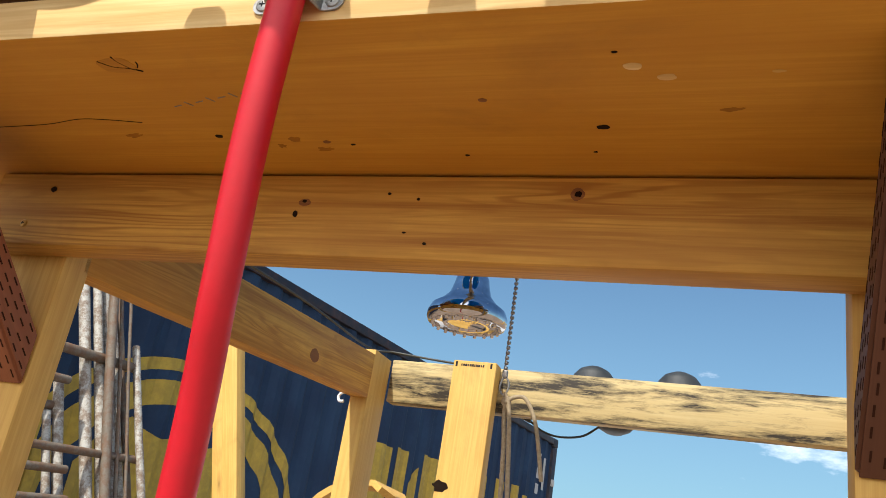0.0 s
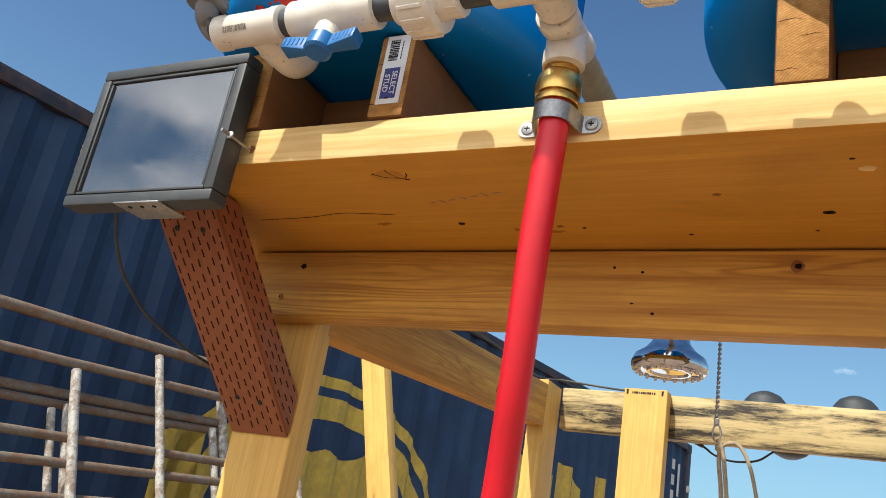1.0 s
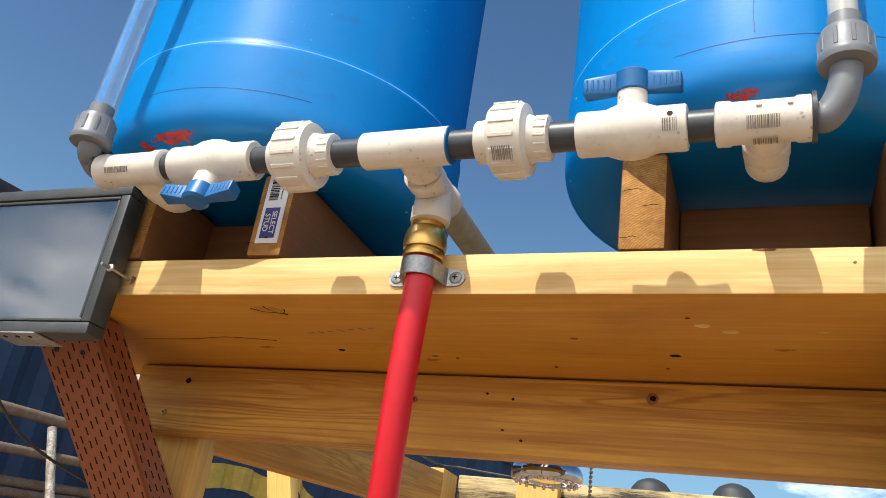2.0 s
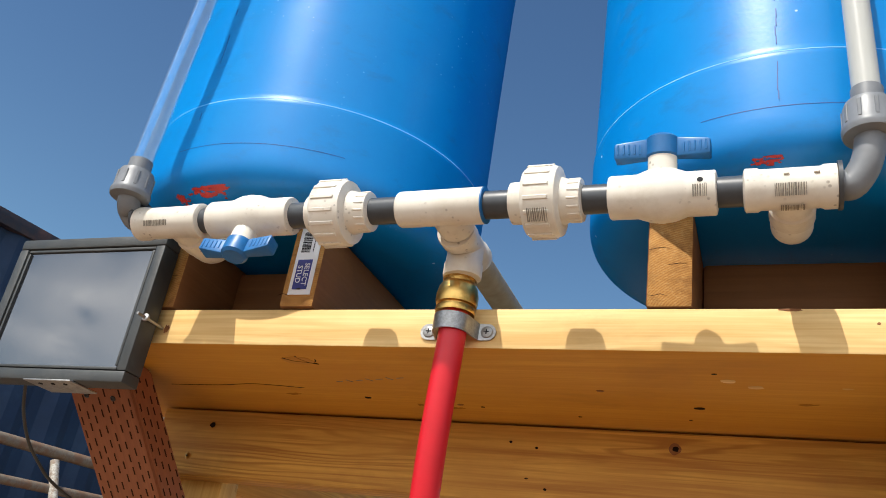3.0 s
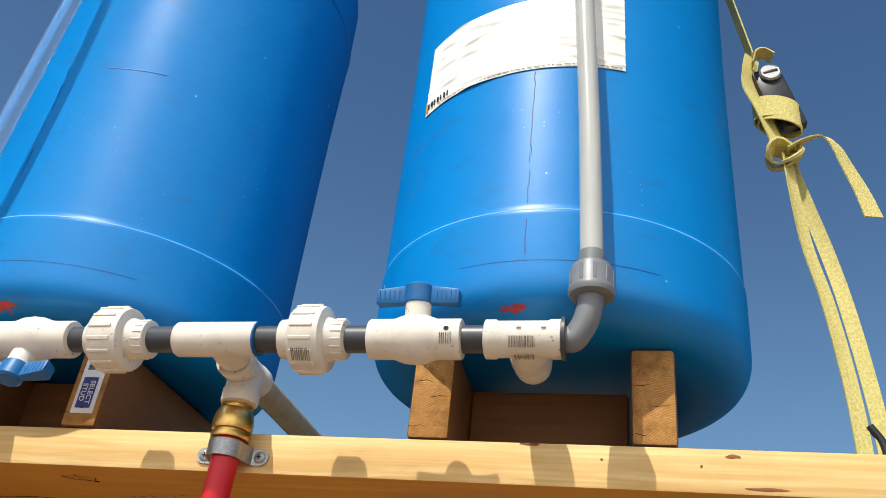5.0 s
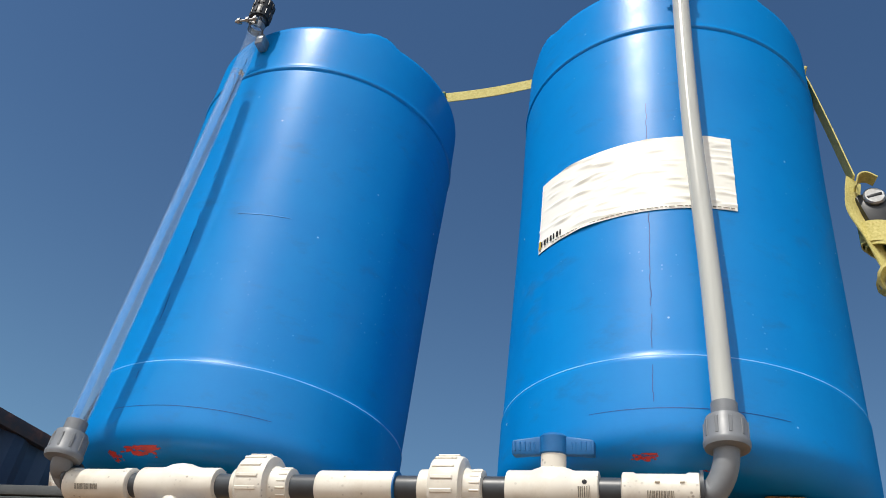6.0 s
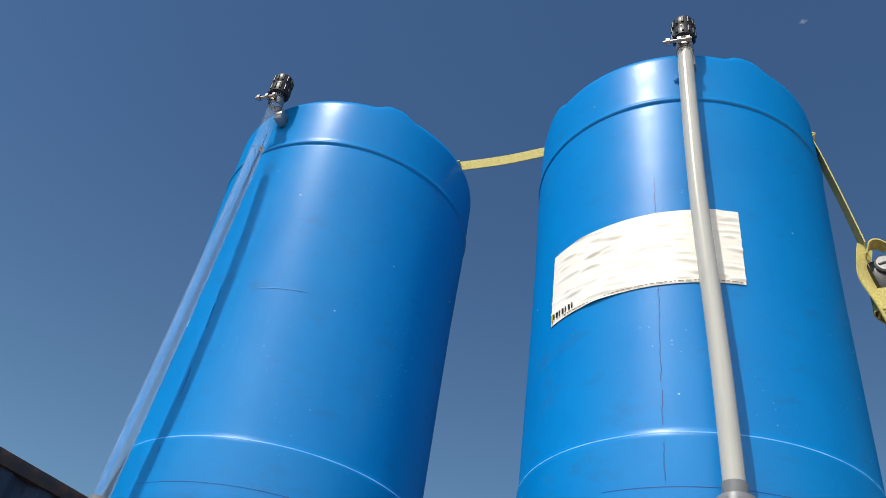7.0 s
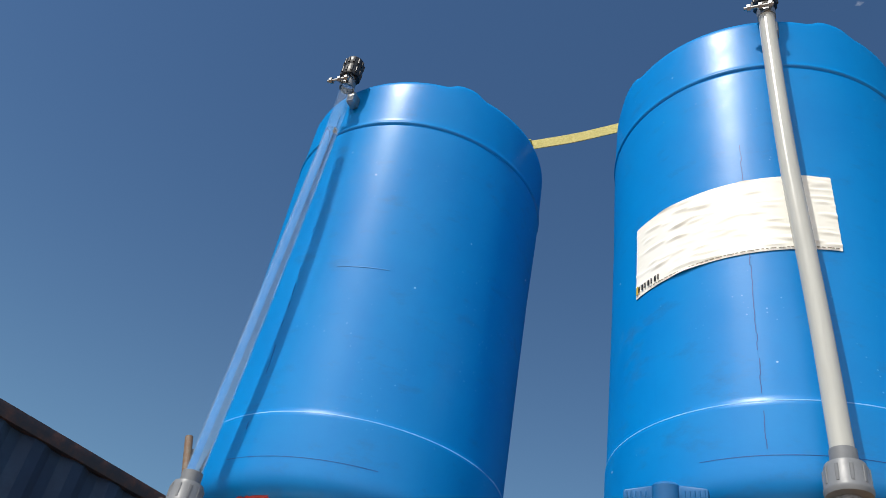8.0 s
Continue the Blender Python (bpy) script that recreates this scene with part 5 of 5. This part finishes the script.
stroke(plank, "crack", [(-0.165, 0.033, ZB), (-0.155, 0.041, ZB), (-0.142, 0.044, ZB), (-0.132, 0.049, ZB)], 0.0008, HOLE, "dark check in a knot")
stroke(plank, "crack", [(-0.148, 0.028, ZB), (-0.146, 0.036, ZB), (-0.139, 0.046, ZB)], 0.0007, HOLE)
stroke(plank, "crack", [(-0.134, 0.044, ZB), (-0.131, 0.040, ZB), (-0.130, 0.036, ZB)], 0.0006, HOLE)
stroke(plank, "crack", [(-0.37, 0.131, ZB), (-0.30, 0.127, ZB), (-0.255, 0.119, ZB), (-0.225, 0.121, ZB), (-0.19, 0.127, ZB)], 0.0005, HOLE, "long drying crack")
SMUDGE = plastic("dark_smudge", (0.30, 0.125, 0.014), (0.40, 0.165, 0.016), rough=0.7, spec=0.2, scale=90)
for i, (x, y, a, b) in enumerate(((-0.052, 0.160, 0.006, 0.004), (-0.030, 0.178, 0.009, 0.003), (-0.070, 0.172, 0.004, 0.003), (-0.215, 0.150, 0.012, 0.003), (0.315, 0.125, 0.007, 0.003))):
    mark(plank, "smudge", (x, y, ZB + 0.0002), a, b, DOWN, SMUDGE, "", 10, 90 + i, 0.9)
# a pencilled note, as plain strokes
for k in range(7):
    x = -0.134 + 0.0125 * k
    part("pencil_bar", box(0.0085, 0.0010, 0.0004), INK_FADED, plank, "pencilled stroke", m=plank.matrix_basis.inverted() @ pose(x, 0.101 - 0.0028 * k, ZB - 0.0002, 0, 0, -14 + 62 * (k % 2)))
for i, (x, z, a, b, mt) in enumerate(((0.191, 1.931, 0.0060, 0.0055, KNOT), (0.192, 1.931, 0.0030, 0.0028, HOLE), (-0.368, 1.929, 0.0034, 0.0030, HOLE), (-0.066, 1.919, 0.0060, 0.0038, KNOT), (-0.066, 1.920, 0.0022, 0.0015, HOLE), (-0.073, 1.907, 0.0024, 0.0032, HOLE), (0.019, 1.929, 0.0016, 0.0012, HOLE), (0.048, 1.924, 0.0016, 0.0012, HOLE), (0.040, 1.891, 0.0018, 0.0008, HOLE), (0.061, 1.881, 0.0017, 0.0013, HOLE))):
    mark(beam, "knot", (x, BEAM_Y - (0.0006 if mt is HOLE else 0.0), z), a, b, FRONT, mt, "", 0, 40 + i)
screw_head("screw", (-0.393, BEAM_Y - 0.0005, 1.889), FRONT, beam, 0.0042, BRASS)
for i, (x, z, a, b) in enumerate(((-0.286, 1.966, 0.0030, 0.0042), (0.465, 1.981, 0.006, 0.0015), (0.490, 1.955, 0.013, 0.0012), (0.30, 1.986, 0.008, 0.001), (0.44, 1.972, 0.0012, 0.0012), (0.36, 1.975, 0.0014, 0.001))):
    mark(plank, "edge_nick", (x, 0.0, z), a, b, FRONT, KNOT, "", 0, 60 + i, 0.6)
fpost = bpy.data.objects["rear_post.001"]
for k in range(11):
    part("stamp_bar", box(0.0022 + 0.001 * (k % 3), 0.0006, 0.0045), INK, fpost, "black printed mill stamp" if k == 0 else "", m=fpost.matrix_basis.inverted() @ Matrix.Translation((-0.192 + 0.0045 * k, 1.1598, 2.004)))
for x in (-0.203, -0.131):
    part("stamp_bar", box(0.004, 0.0006, 0.010), INK, fpost, m=fpost.matrix_basis.inverted() @ Matrix.Translation((x, 1.1598, 2.005)))
mark(fpost, "knot", (-0.198, 1.160, 1.765), 0.016, 0.011, FRONT, HOLE, "broken knot hole", 0, 77, 0.6)
mark(side, "knot", (-0.360, 0.86, 1.925), 0.016, 0.012, (1, 0, 0), KNOT, "large knot", 0, 71, 0.2)

# ---------------------------------------------------------------- shipping container
CA = math.atan2(-0.165, 0.986)
CM = Matrix.Translation((-3.99, -0.51, 0.655)) @ Matrix.Rotation(CA, 4, 'Z')
cont = thing("shipping_container", "dark blue corrugated steel shipping container with yellow markings", "shipping container", CM)
CLEN, CH, CW = 12.19, 2.896, 2.44


def corrugated(length, z0, z1, depth=0.036, pitch=0.278):
    """A corrugated wall along y whose outer face is at x = 0."""
    bm = bmesh.new()
    prof, y = [], 0.0
    while y < length:
        for dy, dx in ((0.0, 0.0), (0.072, 0.0), (0.140, -depth), (0.210, -depth)):
            if y + dy <= length:
                prof.append((y + dy, dx))
        y += pitch
    prof.append((length, 0.0))
    def row(off, z):
        return [bm.verts.new((dx + off, yy, z)) for yy, dx in prof]
    a, b, c, d = row(0, z0), row(0, z1), row(-0.004, z0), row(-0.004, z1)
    for k in range(len(prof) - 1):
        bm.faces.new((a[k], a[k + 1], b[k + 1], b[k]))
        bm.faces.new((c[k + 1], c[k], d[k], d[k + 1]))
        bm.faces.new((b[k], b[k + 1], d[k + 1], d[k]))
        bm.faces.new((a[k + 1], a[k], c[k], c[k + 1]))
    return bm


part("side_wall", corrugated(CLEN - 0.24, 0.15, CH - 0.085), CONT, cont, "dark blue corrugated wall", m=Matrix.Translation((-0.022, 0.12, 0)))
part("side_wall", box(0.03, CLEN - 0.24, CH - 0.24, c=(-CW + 0.03, CLEN / 2, CH / 2)), CONT, cont)
part("roof", box(CW - 0.08, CLEN - 0.1, 0.03, c=(-CW / 2, CLEN / 2, CH - 0.03)), CONT_RAIL, cont)
part("container_floor", box(CW - 0.08, CLEN - 0.1, 0.12, c=(-CW / 2, CLEN / 2, 0.09)), CONT_RAIL, cont)
for y in (0.02, CLEN - 0.02):
    part("end_wall", box(CW - 0.16, 0.03, CH - 0.24, c=(-CW / 2, y, CH / 2)), CONT, cont)
for x in (-0.03, -CW + 0.03):
    part("top_rail", box(0.062, CLEN - 0.3, 0.084, 0.006, c=(x, CLEN / 2, CH - 0.044)), CONT_RAIL, cont, "dark scuffed top rail", 40)
    part("bottom_rail", box(0.062, CLEN - 0.3, 0.15, 0.006, c=(x, CLEN / 2, 0.078)), CONT_RAIL, cont, "", 40)
    for y in (0.075, CLEN - 0.075):
        part("corner_post", box(0.15, 0.15, CH - 0.24, 0.01, c=(x - math.copysign(0.045, x + 1), y, CH / 2)), CONT_RAIL, cont, "", 40)
        for z in (0.06, CH - 0.055):
            part("corner_casting", box(0.162, 0.178, 0.118, 0.012, c=(x - math.copysign(0.05, x + 1), y, z)), CONT_RAIL, cont, "", 40)


def relief(y):
    """How far the corrugated wall lies behind its outer face at y."""
    p = (y - 0.12) % 0.278
    if p < 0.072:
        return 0.0
    if p < 0.140:
        return -0.036 * (p - 0.072) / 0.068
    if p < 0.210:
        return -0.036
    return -0.036 * (0.278 - p) / 0.068


def painted(name, outline, material, label=""):
    """A painted shape that follows the corrugation: outline gives the z ranges at y."""
    bm = bmesh.new()
    y0, y1, spans = outline
    folds = {y0, y1}
    for k in range(50):
        for d in (0.0, 0.036, 0.072, 0.106, 0.140, 0.175, 0.210, 0.244):
            y = 0.12 + 0.278 * k + d
            if y0 < y < y1:
                folds.add(y)
    prev = None
    for y in sorted(folds):
        cur = [[bm.verts.new((-0.022 + relief(y) + 0.004, y, z)) for z in s] for s in spans(y)]
        if prev is not None and len(prev) == len(cur):
            for a, b in zip(prev, cur):
                bm.faces.new((a[0], b[0], b[1], a[1]))
        prev = cur
    return part(name, bm, material, cont, label)


ZO = 0.655
RC, RZ = 5.15, 1.55 - ZO
def arc(r_out, r_in, lo=-9, squash=0.80):
    def spans(y):
        d = y - RC
        o = math.sqrt(max(0, r_out * r_out - d * d)) * squash
        i = math.sqrt(max(0, r_in * r_in - d * d)) * squash
        return [(RZ + i, RZ + o)]
    return spans
painted("painted_ring", (RC - 1.39, RC + 1.39, arc(1.40, 1.30)), CONT_YELLOW, "painted yellow outer ring")
painted("painted_ring", (RC - 1.21, RC + 1.21, arc(1.22, 1.02)), CONT_YELLOW, "painted yellow inner ring")
def star(y):
    d = abs(y - RC + 0.05)
    top = RZ + 0.62 - 0.05 * math.sin(d * 9)
    return [(RZ - 0.6 + 0.5 * d, top - 0.75 * max(0, d - 0.45))]
painted("painted_star", (RC - 0.85, RC + 0.88, star), CONT_YELLOW, "painted yellow emblem")
def slab(y0, y1, z0, z1, lean=0.0):
    def spans(y):
        return [(z0 - ZO, z1 - ZO + lean * (y - y0))]
    painted("painted_stroke", (y0, y1, spans), CONT_YELLOW, "painted yellow stroke")
slab(7.55, 7.86, 1.3, 2.62)
slab(7.92, 8.16, 1.3, 2.64)
slab(8.22, 8.42, 1.3, 2.35, 0.9)
slab(8.46, 8.80, 2.2, 2.67)
slab(8.84, 9.02, 1.3, 2.60, -0.7)
slab(9.35, 9.62, 1.3, 2.68)
slab(9.90, 10.08, 1.3, 2.71)
slab(10.35, 10.62, 1.3, 2.73)
slab(10.85, 11.02, 1.3, 2.74)
slab(11.2, 11.32, 1.5, 2.66)
slab(3.72, 4.02, 1.2, 2.02, 0.5)
for k in range(3):
    bm = box(0.004, 0.10, 0.13)
    part("marking_bar", bm, CONT_WHITE, cont, "white stencilled bar", m=Matrix.Translation((-0.016, 11.60, 3.20 - ZO - 0.20 * k)))
part("marking_bar", box(0.004, 0.07, 0.42), CONT_WHITE, cont, "white stencilled bar", m=Matrix.Translation((-0.016, 11.80, 3.02 - ZO)))
part("lashing_lug", box(0.05, 0.07, 0.09, 0.01), CONT_WHITE, cont, "", m=Matrix.Translation((0.005, 12.1, 2.35 - ZO + 0.6)))

# ---------------------------------------------------------------- pipes and gates leaning on the container
LEAN_K = 0.42


def lean_at(s, z, extra=0.0):
    """A place s along the container at height z on the leaning plane, in world metres."""
    off = max(0.03, 0.5 + (2.3 - z) * LEAN_K) + extra
    return CM @ Vector((off, s, z - 0.655))


def bar_between(name, a, b, r, material, parent, label="", seg=14, wob=0.0, seed=0):
    n = 8
    pts = [a.lerp(b, k / n) + Vector((wob * noise.noise((k * 0.7, seed, 0)), wob * noise.noise((k * 0.7, seed, 5)), wob * noise.noise((k * 0.7, seed, 9)))) for k in range(n + 1)]
    return part(name, tube(pts, r, seg), material, parent, label, 60)


def stock_gate(s0, rails, uprights, extra, label):
    """Rails give their heights at two places along the container, their radius and their far end; uprights their place, top and radius."""
    g = thing("stock_gate", label, "gate", group="stock gates")
    for k, (za, zb, r, s1) in enumerate(rails):
        slope = (zb - za) / 1.2
        bar_between("rail", lean_at(s0, za + slope * (s0 - 2.35), extra), lean_at(s1, za + slope * (s1 - 2.35), extra), r, PIPE_RUST, g, "weathered steel pipe rail" if k == 0 else "", wob=0.006, seed=k)
    for k, (s, top, r) in enumerate(uprights):
        bar_between("upright", lean_at(s + 0.04, 0.75, extra + 0.024), lean_at(s, top, extra + 0.024), r, PIPE_WHITE, g, "flaking white upright pipe" if k == 0 else "", wob=0.006, seed=20 + k)
    return g


stock_gate(-0.4, ((2.315, 2.358, 0.027, 4.08), (2.127, 2.193, 0.022, 3.62), (1.800, 1.866, 0.020, 4.08), (1.692, 1.771, 0.020, 3.62), (1.555, 1.640, 0.020, 3.62), (1.10, 1.18, 0.020, 4.08), (0.86, 0.92, 0.020, 4.08)),
           ((4.06, 2.50, 0.021), (3.14, 2.30, 0.021), (2.69, 2.11, 0.022), (1.6, 2.30, 0.019), (0.2, 2.25, 0.019)), 0.06, "weathered rusty steel stock gate leaning beside a container")
stock_gate(0.2, ((1.985, 2.062, 0.024, 3.66), (1.935, 2.020, 0.020, 3.66), (1.45, 1.52, 0.020, 3.66), (1.15, 1.2, 0.020, 3.66), (0.9, 0.94, 0.020, 3.66)),
           ((3.64, 2.19, 0.026), (3.575, 2.03, 0.020), (2.735, 1.96, 0.022), (2.66, 1.93, 0.018), (1.4, 1.93, 0.018)), -0.06, "second rusty stock gate behind the first")
rng = random.Random(12)
for k, (s, top, mt, r) in enumerate(((3.85, 3.94, PIPE_RUST, 0.026), (3.91, 3.88, PIPE_RUST, 0.010), (3.96, 3.90, PIPE_RUST, 0.009), (3.76, 3.35, PIPE_WHITE, 0.030), (3.83, 3.50, PIPE_WHITE, 0.026), (3.89, 3.30, PIPE_WHITE, 0.030), (3.94, 3.42, PIPE_WHITE, 0.020), (3.98, 3.1, PIPE_RUST, 0.018))):
    p = thing("steel_pipe", "flaking white steel pipe leaning on the container", "pipe", group="leaning pipes")
    low, high = lean_at(s + 0.02 * k, 0.67, 0.0), lean_at(s + rng.uniform(-0.02, 0.02), top, 0.0)
    bar_between("pipe", low, high, r, mt, p, wob=0.01, seed=50 + k)

# ---------------------------------------------------------------- timber beyond the frame
tilt = Matrix.Translation((-1.92, 3.09, 2.11)) @ Matrix.Rotation(radians(-15.5), 4, 'Y')
for x0, x1, y0 in ((-0.070, -0.012, -0.03), (-0.008, 0.068, -0.05)):
    lumber("yard_stud", (x0, x1), (y0, 0.03), (-2.18, 0.66), PINE_PALE, "tall pale pine stud leaning in the yard", "stud", "z", group="yard studs", m=tilt)
arch = [(-0.445 + 0.16 * math.cos(a), 1.42, 1.60 + 0.17 * math.sin(a)) for a in [radians(180 - 10 * k) for k in range(10)]]
solid("bent_slat", ribbon([(-0.605, 1.42, 0.02), (-0.605, 1.42, 0.8)] + arch + [(-0.40, 1.41, 1.765), (-0.36, 1.36, 1.74)], 0.09, 0.014, (0, 1, 0)), PINE_PALE, "bent pale plywood slat arched over", "slat", 50)
solid("white_board", box(0.64, 0.04, 1.80, 0.006), WHITE_TUB, "white board standing behind the shower frame", "board", 40, pose(-0.03, 2.0, 0.905, 0, 0, -3))
